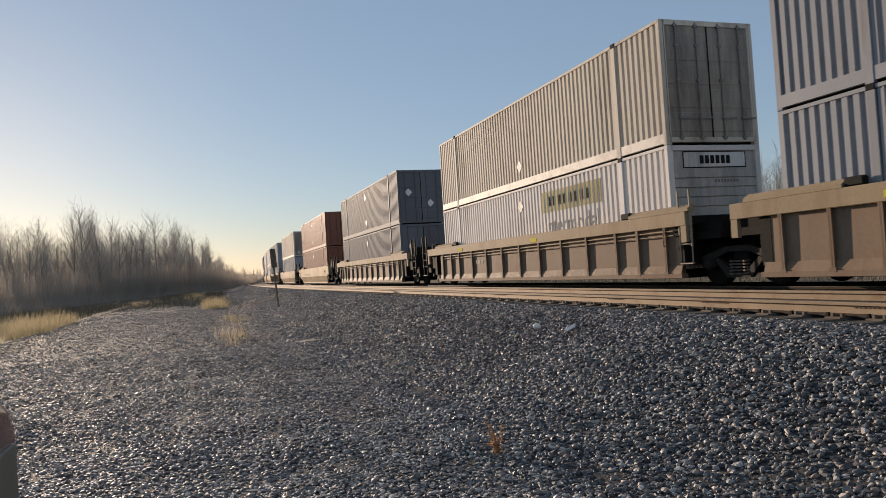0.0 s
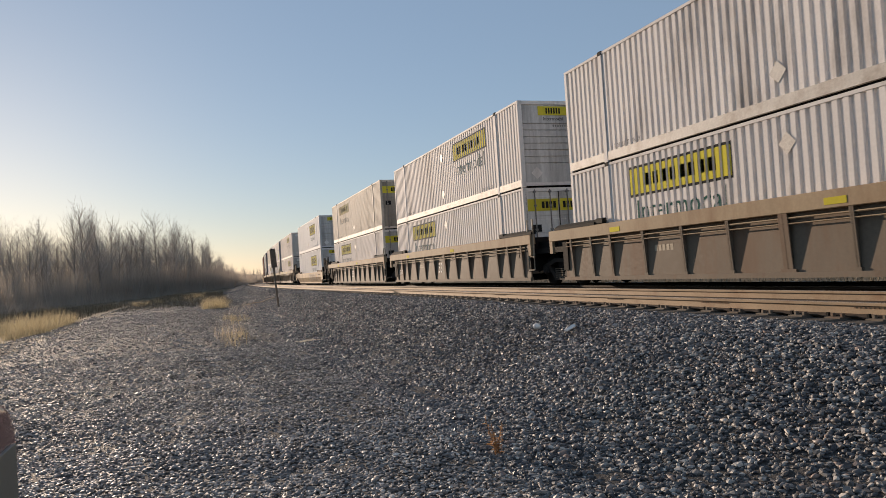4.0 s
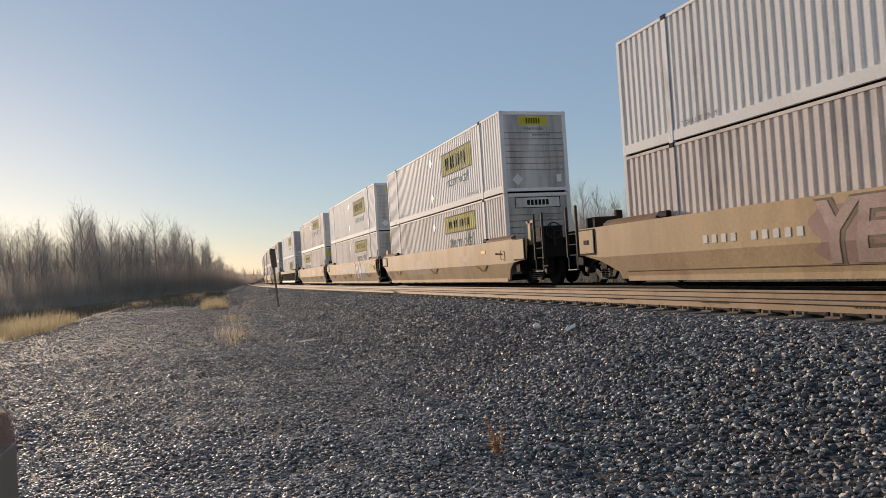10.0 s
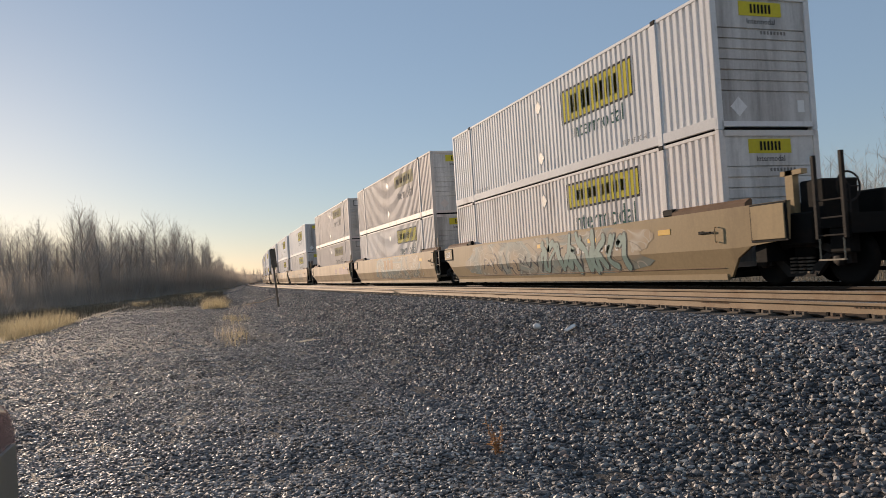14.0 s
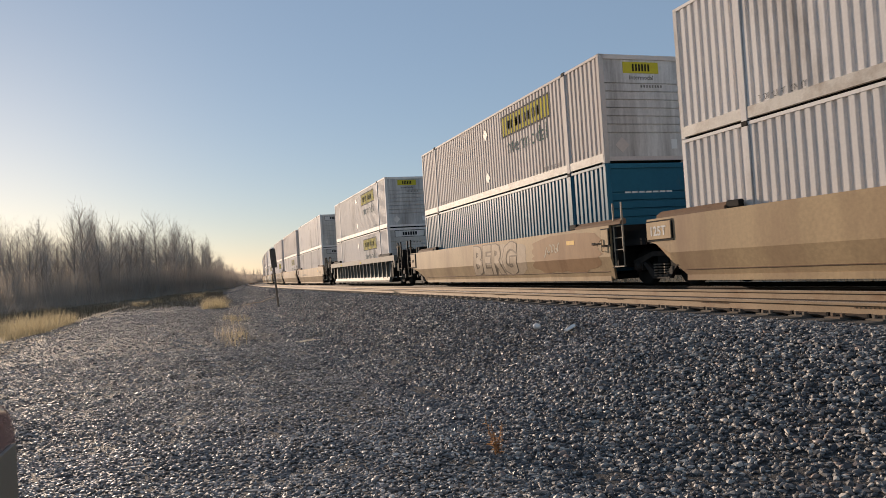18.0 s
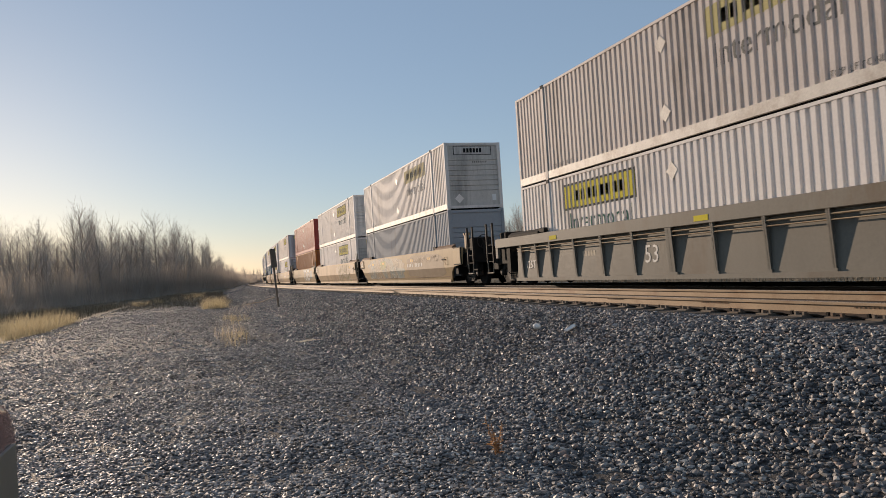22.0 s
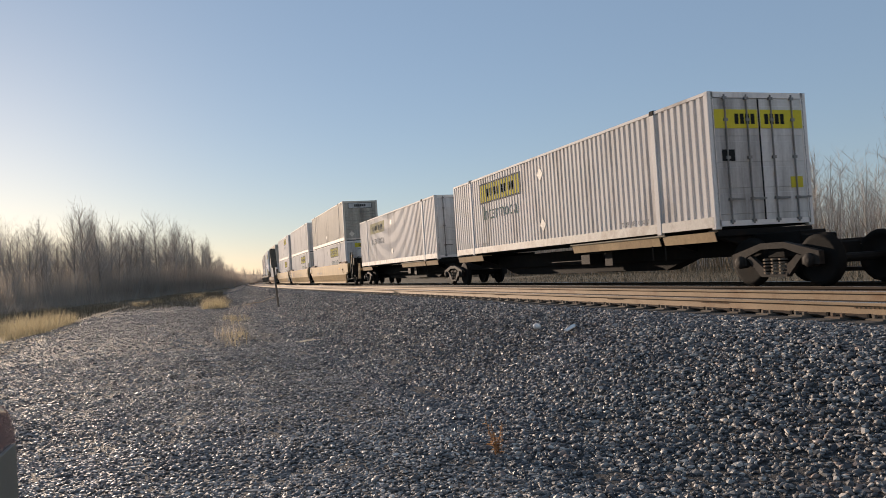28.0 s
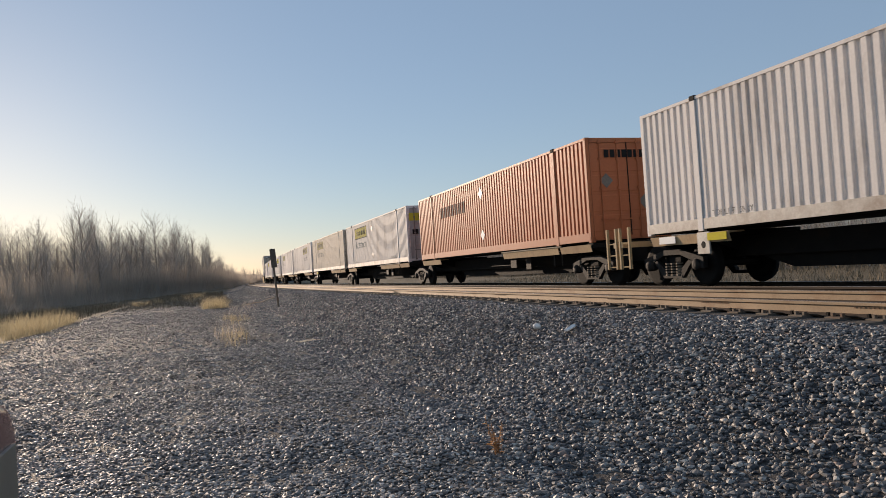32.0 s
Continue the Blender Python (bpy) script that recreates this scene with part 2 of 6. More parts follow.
def swirl(m):
    """A faded mural: soft fields of tan, grey-green and grey-blue, with thin pale and dark sprayed lines that wind over them."""
    t = m.node_tree
    tc, mp = t.nodes.new("ShaderNodeTexCoord"), t.nodes.new("ShaderNodeMapping")
    mp.inputs["Scale"].default_value = (1, 0.45, 0.8)
    t.links.new(tc.outputs["Object"], mp.inputs["Vector"])

    def bands(scale, distortion, stops, seed):
        n, ramp, place = t.nodes.new("ShaderNodeTexNoise"), t.nodes.new("ShaderNodeValToRGB"), t.nodes.new("ShaderNodeMapping")
        place.inputs["Location"].default_value = (seed, seed * 2, 0)
        n.inputs["Scale"].default_value, n.inputs["Distortion"].default_value, n.inputs["Detail"].default_value = scale, distortion, 1.0
        t.links.new(mp.outputs[0], place.inputs["Vector"])
        t.links.new(place.outputs[0], n.inputs["Vector"])
        t.links.new(n.outputs["Fac"], ramp.inputs[0])
        e = ramp.color_ramp.elements
        e[0].position, e[0].color = stops[0][0], (*stops[0][1], 1)
        e[1].position, e[1].color = stops[-1][0], (*stops[-1][1], 1)
        for p, c in stops[1:-1]:
            e.new(p).color = (*c, 1)
        return ramp.outputs[0]

    off, on = (0, 0, 0), (0.8, 0.8, 0.8)
    out = bands(0.8, 1.0, ((0.36, (0.36, 0.26, 0.165)), (0.44, (0.3, 0.235, 0.16)), (0.5, (0.2, 0.2, 0.165)), (0.57, (0.23, 0.265, 0.24)), (0.63, (0.33, 0.26, 0.18))), 1)
    for scale, seed, mid, width, color in ((1.1, 5, 0.5, 0.025, (0.5, 0.44, 0.36, 1)), (0.9, 9, 0.47, 0.016, (0.09, 0.085, 0.075, 1)), (1.6, 14, 0.53, 0.015, (0.44, 0.4, 0.33, 1))):
        mix = t.nodes.new("ShaderNodeMix")
        mix.data_type = "RGBA"
        t.links.new(bands(scale, 1.8, ((mid - width, off), (mid, on), (mid + width, off)), seed), mix.inputs[0])
        t.links.new(out, mix.inputs[6])
        mix.inputs[7].default_value = color
        out = mix.outputs[2]
    t.links.new(out, t.nodes["Principled BSDF"].inputs["Base Color"])


swirl(M["mural"])
let_light_through(M["straw"], (0.52, 0.43, 0.27), 0.45)
# leafless brush: this share lifts its tone in place of bright haze
let_light_through(M["brush"], (0.5, 0.43, 0.36), 0.55)
let_light_through(M["redweed"], (0.42, 0.24, 0.12), 0.4)

# ---------------------------------------------------------------- mesh helpers
MESHES = {}


def mesh_from(bm, name, mat):
    me = bpy.data.meshes.new(name)
    bm.to_mesh(me)
    bm.free()
    me.materials.append(mat)
    return me


def part(name, bm, mat, parent, label=""):
    ob = new(name, mesh_from(bm, name, mat))
    ob.parent = parent
    if label:
        ob["label"] = label
    return ob


def shared(name, key, build, mat, parent, at=None, label=""):
    """A part on a mesh that alike parts share; build() gives its bmesh once."""
    full = (key, mat.name)
    if full not in MESHES:
        MESHES[full] = mesh_from(build(), name, mat)
    ob = new(name, MESHES[full])
    ob.parent = parent
    if at is not None:
        ob.matrix_basis = at if isinstance(at, Matrix) else Matrix.Translation(at)
    if label:
        ob["label"] = label
    return ob


def box(bm, x0, x1, y0, y1, z0, z1, chamfer=0.0):
    vs = [bm.verts.new((x, y, z)) for x in (x0, x1) for y in (y0, y1) for z in (z0, z1)]
    fs = [bm.faces.new([vs[i] for i in q]) for q in ((0, 1, 3, 2), (4, 6, 7, 5), (0, 4, 5, 1), (2, 3, 7, 6), (0, 2, 6, 4), (1, 5, 7, 3))]
    if chamfer:
        bmesh.ops.bevel(bm, geom=list({e for f in fs for e in f.edges}), offset=chamfer, segments=1, affect="EDGES")
    return bm


def boxes(*rows, chamfer=0.0):
    bm = bmesh.new()
    for r in rows:
        box(bm, *r, chamfer=chamfer)
    return bm


def tube(bm, a, b, r0, r1=None, n=8, caps=True):
    a, b = Vector(a), Vector(b)
    r1 = r0 if r1 is None else r1
    w = (b - a).normalized()
    u = w.orthogonal().normalized()
    v = w.cross(u)
    rings = []
    for p, r in ((a, r0), (b, r1)):
        rings.append([bm.verts.new(p + (u * math.cos(2 * math.pi * i / n) + v * math.sin(2 * math.pi * i / n)) * r) for i in range(n)])
    for i in range(n):
        bm.faces.new((rings[0][i], rings[0][(i + 1) % n], rings[1][(i + 1) % n], rings[1][i]))
    if caps:
        bm.faces.new(rings[0][::-1])
        bm.faces.new(rings[1])
    return bm


def lathe(bm, profile, n=24, axis="X"):
    """A turned solid: profile of (along, radius)."""
    rings = []
    for s, r in profile:
        ring = []
        for i in range(n):
            a = 2 * math.pi * i / n
            c = (s, r * math.cos(a), r * math.sin(a)) if axis == "X" else (r * math.cos(a), r * math.sin(a), s)
            ring.append(bm.verts.new(c))
        rings.append(ring)
    for p, q in zip(rings, rings[1:]):
        for i in range(n):
            f = bm.faces.new((p[i], q[i], q[(i + 1) % n], p[(i + 1) % n]))
            f.smooth = True
    bm.faces.new(rings[0])
    bm.faces.new(rings[-1][::-1])
    return bm


def prism(bm, outline, axis, lo, hi):
    """An outline of pairs drawn out along an axis from lo to hi."""
    def at(p, s):
        return {"X": (s, p[0], p[1]), "Y": (p[0], s, p[1]), "Z": (p[0], p[1], s)}[axis]
    a = [bm.verts.new(at(p, lo)) for p in outline]
    b = [bm.verts.new(at(p, hi)) for p in outline]
    n = len(outline)
    for i in range(n):
        bm.faces.new((a[i], a[(i + 1) % n], b[(i + 1) % n], b[i]))
    bm.faces.new(a[::-1])
    bm.faces.new(b)
    bmesh.ops.recalc_face_normals(bm, faces=bm.faces)
    return bm


def thing(name, label, category, group=""):
    return tagged(new(name), label, category, group)


def letters(text, size, bold=0.0):
    """Flat letters in the xz plane, from x = 0, as a bmesh."""
    c = bpy.data.curves.new("letters", "FONT")
    c.body, c.size, c.resolution_u, c.offset = text, size, 2, bold
    o = bpy.data.objects.new("letters", c)
    me = o.to_mesh()
    bm = bmesh.new()
    bm.from_mesh(me)
    o.to_mesh_clear()
    bpy.data.objects.remove(o)
    bpy.data.curves.remove(c)
    for v in bm.verts:
        v.co = Vector((v.co.x, 0, v.co.y))
    return bm


# ---------------------------------------------------------------- the line of the track
NEAR, MAIN = 7.245, 11.52          # lateral places of the two tracks' centre lines
NEAR_Z = 0.135                     # rail head of the near track above that of the main one
BEND, RADIUS, ARC = 49.3, 1919.0, 430.0


def along(s, u, z=0.0):
    """The place u metres across and s metres along the line, which bends to the right past BEND."""
    e = min(max(0.0, s - BEND), ARC)
    a = e / RADIUS
    x, y = RADIUS * (1 - math.cos(a)), min(s, BEND) + RADIUS * math.sin(a)
    r = max(0.0, s - BEND - ARC)
    x, y = x + r * math.sin(a), y + r * math.cos(a)
    return Vector((x + u * math.cos(a), y - u * math.sin(a), z))


def heading(s):
    """The turn of the line at s, in degrees (to the right is negative)."""
    return -math.degrees(min(max(0.0, s - BEND), ARC) / RADIUS)


def lay(s, u, z, turn=0.0):
    p = along(s, u, z)
    return pose(p.x, p.y, p.z, 0, 0, heading(s) + turn)

# ---------------------------------------------------------------- ground
def smooth(a, b, v):
    v = min(max((v - a) / (b - a), 0.0), 1.0)
    return v * v * (3 - 2 * v)


def ground_z(u, s):
    z = -0.75 - 0.25 * smooth(-5, -9, u)
    z += 0.71 * smooth(2.5, 5.6, u) - 0.16 * smooth(8.8, 9.9, u) - 0.85 * smooth(13.1, 15.6, u)
    rough = 0.05 * (1 - smooth(2.5, 4.5, u)) + 0.012
    z += rough * noise.noise((u * 0.5, s * 0.35, 0)) + rough * 0.4 * noise.noise((u * 1.7, s * 1.3, 4))
    if u < -8 or u > 16:
        z += 0.25 * noise.noise((u * 0.05, s * 0.05, 9)) * min(1, abs(u) / 40)
    return z


def build_ground():
    us = [-3000, -1500, -700, -350, -180, -100, -60, -40, -30, -24, -19, -15, -12] + [-10 + 0.4 * i for i in range(70)]
    us += [18.5, 20, 23, 27, 33, 42, 60, 90, 140, 250, 450, 800, 1500]
    ss = [-2500, -1300, -700, -300, -150, -80, -40, -20, -10, -5] + [-2 + 0.45 * i for i in range(100)]
    ss += [43 + 1.5 * i for i in range(60)] + [134 + 8 * i for i in range(45)] + [520, 650, 800, 1000, 1300, 1700, 2200, 3000, 4500]
    verts = [along(s, u, ground_z(u, s)) for s in ss for u in us]
    n = len(us)
    faces, soil = [], []
    for i in range(len(ss) - 1):
        for j in range(n - 1):
            faces.append((i * n + j, i * n + j + 1, (i + 1) * n + j + 1, (i + 1) * n + j))
            u, s = us[j], ss[i]
            edge = -5.4 + 1.2 * noise.noise((s * 0.15, 3, u * 0.1)) + 7.6 * smooth(48, 72, s)
            soil.append(1 if u < edge or u > 15.5 else 0)
    me = bpy.data.meshes.new("ground")
    me.from_pydata(verts, [], faces)
    me.materials.append(M["gravel"])
    me.materials.append(M["soil"])
    me.polygons.foreach_set("material_index", soil)
    me.polygons.foreach_set("use_smooth", [True] * len(faces))
    tagged(new("ground", me), "dark grey gravel lot and ballast bank with dry grassy soil beyond", "ground", kind="structure")


build_ground()


OCTA = np.array([(1, 0, 0), (-1, 0, 0), (0, 1, 0), (0, -1, 0), (0, 0, 1), (0, 0, -1)], float)
OCTA_TRIS = np.array([(0, 2, 4), (2, 1, 4), (1, 3, 4), (3, 0, 4), (2, 0, 5), (1, 2, 5), (3, 1, 5), (0, 3, 5)])


def pebble():
    """Corners and triangles of a twenty-sided stone."""
    bm = bmesh.new()
    bmesh.ops.create_icosphere(bm, subdivisions=1, radius=1.0)
    v = np.array([tuple(p.co) for p in bm.verts])
    f = np.array([[p.index for p in q.verts] for q in bm.faces])
    bm.free()
    return v, f


def stones(name, label, mat, patches, seed, flat=1.0, blocks=True):
    """Loose angular stones: patches of (u0, u1, s0, s1, stones a square metre, least and greatest half size)."""
    rng = np.random.default_rng(seed)
    base, tris = pebble() if blocks else (OCTA, OCTA_TRIS)
    k = len(base)
    vs = []
    for u0, u1, s0, s1, density, lo, hi in patches:
        count = int((u1 - u0) * (s1 - s0) * density)
        u, s = rng.uniform(u0, u1, count), rng.uniform(s0, s1, count)
        size = rng.uniform(lo, hi, count) * rng.choice([0.6, 0.8, 1, 1, 1.25], count)
        place = np.array([tuple(along(b, a, ground_z(a, b))) for a, b in zip(u, s)])
        place[:, 2] += size * rng.uniform(0.0, 0.45, count)
        shape = base[None] * rng.uniform(0.66, 1.2, (count, k, 1)) * np.stack([rng.uniform(0.9, 1.5, count), rng.uniform(0.65, 1.1, count), rng.uniform(0.4, 0.8, count) * flat], 1)[:, None]
        shape += rng.uniform(-0.13, 0.13, shape.shape)
        a, b = rng.uniform(0, 2 * np.pi, count), rng.normal(0, 0.5 * flat, count)
        ca, sa, cb, sb = np.cos(a), np.sin(a), np.cos(b), np.sin(b)
        zero, one = np.zeros(count), np.ones(count)
        r1 = np.stack([np.stack([ca, -sa, zero], 1), np.stack([sa, ca, zero], 1), np.stack([zero, zero, one], 1)], 1)
        r2 = np.stack([np.stack([one, zero, zero], 1), np.stack([zero, cb, -sb], 1), np.stack([zero, sb, cb], 1)], 1)
        vs.append(np.einsum("nij,nkj->nki", r1 @ r2, shape) * size[:, None, None] + place[:, None])
    v = np.concatenate(vs).reshape(-1, 3)
    count = len(v) // k
    f = (tris[None] + k * np.arange(count)[:, None, None]).reshape(-1)
    me = bpy.data.meshes.new(name)
    me.vertices.add(len(v))
    me.vertices.foreach_set("co", v.ravel())
    me.loops.add(len(f))
    me.loops.foreach_set("vertex_index", f)
    me.polygons.add(len(f) // 3)
    me.polygons.foreach_set("loop_start", np.arange(0, len(f), 3))
    me.polygons.foreach_set("use_smooth", np.repeat(rng.random(count) < 0.3, len(tris)))
    me.update(calc_edges=True)
    me.materials.append(mat)
    tagged(new(name, me), label, "gravel", kind="stuff")


stones("ballast", "dark grey angular railway ballast stones", M["stone"], [
    (2.0, 6.0, 1.5, 8.5, 1500, 0.011, 0.028)], 3)
stones("far_ballast", "dark grey railway ballast further along the track", M["stone"], [
    (2.0, 6.0, 8.5, 13, 850, 0.015, 0.031), (2.0, 6.0, 13, 22, 520, 0.019, 0.035),
    (2.0, 6.0, 22, 45, 240, 0.024, 0.038), (2.0, 6.0, 45, 110, 60, 0.032, 0.05), (8.6, 10.2, 3, 40, 90, 0.03, 0.05), (12.6, 15.0, 3, 60, 60, 0.03, 0.05)], 4, blocks=False)
stones("lot_gravel", "small grey crushed gravel on the flat lot", M["chip"], [(-1.7, 2.3, 3.0, 7.5, 1600, 0.01, 0.023)], 5, 0.7)
stones("far_lot_gravel", "small grey gravel on the far part of the lot", M["chip"], [
    (-2.4, 2.3, 7.5, 11, 1100, 0.012, 0.025), (-4.6, 2.3, 11, 18, 450, 0.016, 0.03),
    (-6.3, 2.3, 18, 45, 140, 0.019, 0.036), (-6, 2.3, 45, 75, 40, 0.027, 0.047)], 6, 0.6, False)

# ---------------------------------------------------------------- tracks
FOOT = [(-0.075, 0), (0.075, 0), (0.075, 0.012), (0.014, 0.036), (-0.014, 0.036), (-0.075, 0.012)]
RAIL = [(-0.012, 0.036), (0.012, 0.036), (0.01, 0.14), (0.036, 0.15), (0.037, 0.18), (0.028, 0.19),
        (-0.028, 0.19), (-0.037, 0.18), (-0.036, 0.15), (-0.01, 0.14)]
RAIL_STEPS = [-1150, -600, -200, -60, -20, 0, 20, 45] + [50 + 10 * i for i in range(44)] + [500, 900, 1300, 1800, 2400]


def sweep(outline, u, z, steps):
    bm = bmesh.new()
    rings = [[bm.verts.new(along(s, u + a, z + b)) for a, b in outline] for s in steps]
    n = len(outline)
    for p, q in zip(rings, rings[1:]):
        for i in range(n):
            bm.faces.new((p[i], p[(i + 1) % n], q[(i + 1) % n], q[i]))
    bm.faces.new(rings[0])
    bm.faces.new(rings[-1][::-1])
    bmesh.ops.recalc_face_normals(bm, faces=bm.faces)
    return bm


def tie_mesh():
    bm = bmesh.new()
    box(bm, -1.3, 1.3, -0.115, 0.115, -0.17, 0, chamfer=0.015)
    return bm


def plate_mesh():
    bm = boxes((-0.19, 0.19, -0.1, 0.1, 0, 0.014))
    for x in (-0.11, 0.11):
        box(bm, x - 0.02, x + 0.02, -0.075, -0.045, 0.014, 0.05)
        box(bm, x - 0.02, x + 0.02, 0.045, 0.075, 0.014, 0.05)
    return bm


def anchor_mesh():
    bm = boxes((-0.11, 0.11, -0.015, 0.015, -0.03, -0.008))
    box(bm, -0.11, -0.08, -0.015, 0.015, -0.03, 0.03)
    box(bm, 0.08, 0.11, -0.015, 0.015, -0.03, 0.03)
    return bm


def build_track(name, label, u, top, tall, first, last):
    track = tagged(new(name), label, "track", kind="structure")
    for side in (-0.755, 0.755):
        # the main rails take the dark foot colour for the train's shade
        rail = part("rail", sweep([(a, b * tall / 0.19) for a, b in RAIL], u + side, top - tall, RAIL_STEPS), M["rail"] if u == NEAR else M["rail_foot"], track, "rust-brown steel rail")
        part("rail_foot", sweep([(a, b * tall / 0.19) for a, b in FOOT], u + side, top - tall, RAIL_STEPS), M["rail_foot"], rail, "dark rusty rail foot")
        part("rail_head", sweep([(-0.027, 0), (0.027, 0), (0.027, 0.002), (-0.027, 0.002)], u + side, top, RAIL_STEPS),
             M["rail_top"], rail, "worn shiny running surface")
    s = first
    while s < last:
        wob = 0.03 * noise.noise((s * 3.1, u, 0))
        shared("tie", "tie", tie_mesh, M["tie"], track, lay(s, u + wob, top - tall - 0.015 + 0.004 * noise.noise((s, 7, u)), 0.8 * noise.noise((s * 2, 1, u))))
        if s < 34 and u == NEAR:
            shared("tie_plate", "tie_plate", plate_mesh, M["post"], track, lay(s, u - 0.755, top - tall - 0.0145))
            shared("rail_anchor", "rail_anchor", anchor_mesh, M["dark"], track, lay(s + 0.14, u - 0.755, top - tall + 0.01))
        s += 0.51


def rolled_mark(count):
    """A row of small raised bars on a rail's web."""
    bm = bmesh.new()
    for i in range(count):
        box(bm, -0.004, 0.0, i * 0.055, i * 0.055 + 0.025 + 0.01 * (i % 3 == 0), 0.0, 0.014)
    return bm


build_track("near_track", "empty near railway track with rust-brown rails on wooden ties", NEAR, NEAR_Z, 0.145, 1.5, 62)
for s, count in ((5.5, 9), (7.9, 10), (10.4, 9), (15.2, 12)):
    tagged(shared("rolled_mark", ("rolled_mark", count), lambda: rolled_mark(count), M["flap"], bpy.data.objects["near_track"], lay(s, NEAR - 0.768, NEAR_Z - 0.06), "small raised bars of a maker's mark"), kind="stuff")
build_track("main_track", "far railway track that the train runs on", MAIN, 0.0, 0.19, 3.0, 50)
bm = bmesh.new()
for u, top in ((NEAR, NEAR_Z + 0.045), (MAIN, 0.0)):
    s = 62.3 if u == NEAR else 50.3
    while s < 300:
        m = lay(s, u, top - 0.205)
        vs = [bm.verts.new(m @ Vector((x, y, z))) for x in (-1.3, 1.3) for y in (-0.115, 0.115) for z in (-0.17, 0)]
        for q in ((1, 3, 7, 5), (0, 4, 5, 1), (0, 1, 3, 2), (4, 6, 7, 5)):
            bm.faces.new([vs[i] for i in q])
        s += 0.51
tagged(new("far_ties", mesh_from(bm, "far_ties", M["tie"])), "distant row of wooden railway ties under the rails", "ties", kind="stuff")

# ---------------------------------------------------------------- containers
CL, CW, CH, PITCH = 16.15, 2.59, 2.9, 0.2286     # length, width, height, rib spacing
HALF = CL / 2


def rib(y):
    """Depth of the side's corrugation at y."""
    v = (y + HALF) % PITCH
    if v < 0.115:
        return 0.0
    if v < 0.14:
        return 0.044 * (v - 0.115) / 0.025
    if v < 0.2036:
        return 0.044
    return 0.044 * (PITCH - v) / 0.025


def rib_breaks(y0, y1):
    ys = {round(y0, 4), round(y1, 4)}
    i = int((y0 + HALF) / PITCH) - 1
    while -HALF + i * PITCH < y1 + PITCH:
        for v in (0, 0.115, 0.14, 0.2036):
            y = -HALF + i * PITCH + v
            if y0 < y < y1:
                ys.add(round(y, 4))
        i += 1
    return sorted(ys)


def corrugated(side, y0, y1, z0, z1, off=0.0, film=False):
    """A corrugated sheet; a film shows on the flats of the ribs and lies under the paint on their flanks, for wear and
    to stand in for glare that pales it at a slant.
    """
    bm = bmesh.new()
    rows = []
    ys = rib_breaks(y0, y1)
    flat = [abs(rib(a + 0.001) - rib(b - 0.001)) < 0.004 for a, b in zip(ys, ys[1:])]
    for i, y in enumerate(ys):
        near = [flat[j] for j in (i - 1, i) if 0 <= j < len(flat)]
        lifts = [off] if not film or len(set(near)) == 1 else [off if n else -0.004 for n in near]
        for lift in lifts:
            x = side * (1.283 - rib(y) + lift)
            rows.append([bm.verts.new((x, y, z0)), bm.verts.new((x, y, z1))])
    for a, b in zip(rows, rows[1:]):
        f = bm.faces.new((a[0], b[0], b[1], a[1]))
        if side < 0:
            f.normal_flip()
    return bm


def sparse_side(side):
    """A flat side with narrow posts set far apart."""
    a, b = sorted((side * 1.235, side * 1.25))
    bm = boxes((a, b, -HALF + 0.07, HALF - 0.07, 0.26, CH - 0.06))
    a, b = sorted((side * 1.25, side * 1.288))
    y = -HALF + 0.5
    while y < HALF - 0.3:
        box(bm, a, b, y - 0.045, y + 0.045, 0.26, CH - 0.07)
        y += 0.61
    return bm


def draped(side, text, size, y_mid, z):
    bm = letters(text, size)
    w = max(v.co.x for v in bm.verts)
    for v in bm.verts:
        v.co = Vector((0, y_mid + side * (v.co.x - w / 2), z + v.co.z))
    lo, hi = y_mid - w / 2, y_mid + w / 2
    for y in rib_breaks(lo, hi)[1:-1]:
        bmesh.ops.bisect_plane(bm, geom=bm.verts[:] + bm.edges[:] + bm.faces[:], plane_co=(0, y, 0), plane_no=(0, 1, 0))
    for v in bm.verts:
        v.co.x = side * (1.283 - rib(v.co.y) + 0.006)
    bm.normal_update()
    # letters left off the flanks too, paling at a slant as in glare
    bmesh.ops.delete(bm, geom=[f for f in bm.faces if abs(f.normal.x) < 0.8], context="FACES")
    return bm


def word_bars(side, y0, y1, z0, z1, count, off=0.007):
    """Plain bars in the place of a name that is not spelled out."""
    bm = bmesh.new()
    step = (y1 - y0) / count
    for i in range(count):
        piece = corrugated(side, y0 + step * i + 0.06, y0 + step * (i + 1) - 0.06, z0, z1, off, True)
        me = bpy.data.meshes.new("piece")
        piece.to_mesh(me)
        piece.free()
        bm.from_mesh(me)
        bpy.data.meshes.remove(me)
    return bm


def side_rail(side, z0, z1):
    a, b = sorted((side * 1.215, side * 1.298))
    return boxes((a, b, -HALF + 0.06, HALF - 0.06, z0, z1))


def nose_wall():
    """The ribbed front wall, at -y."""
    bm = bmesh.new()
    prof = [(0.12, 0.0), (0.72, 0.0)]
    for i in range(7):
        z = 0.78 + i * 0.22
        prof += [(z, 0.0), (z + 0.01, 0.035), (z + 0.035, 0.035), (z + 0.05, 0.0)]
    prof += [(CH - 0.1, 0.0)]
    rows = [[bm.verts.new((x, -HALF + 0.035 + d, z)) for x in (-1.22, 1.22)] for z, d in prof]
    for a, b in zip(rows, rows[1:]):
        bm.faces.new((a[0], a[1], b[1], b[0]))
    return bm


def end_beam(y, z0, z1):
    lo, hi = (y, y + 0.09) if y < 0 else (y - 0.09, y)
    return boxes((-1.2, 1.2, lo, hi, z0, z1))


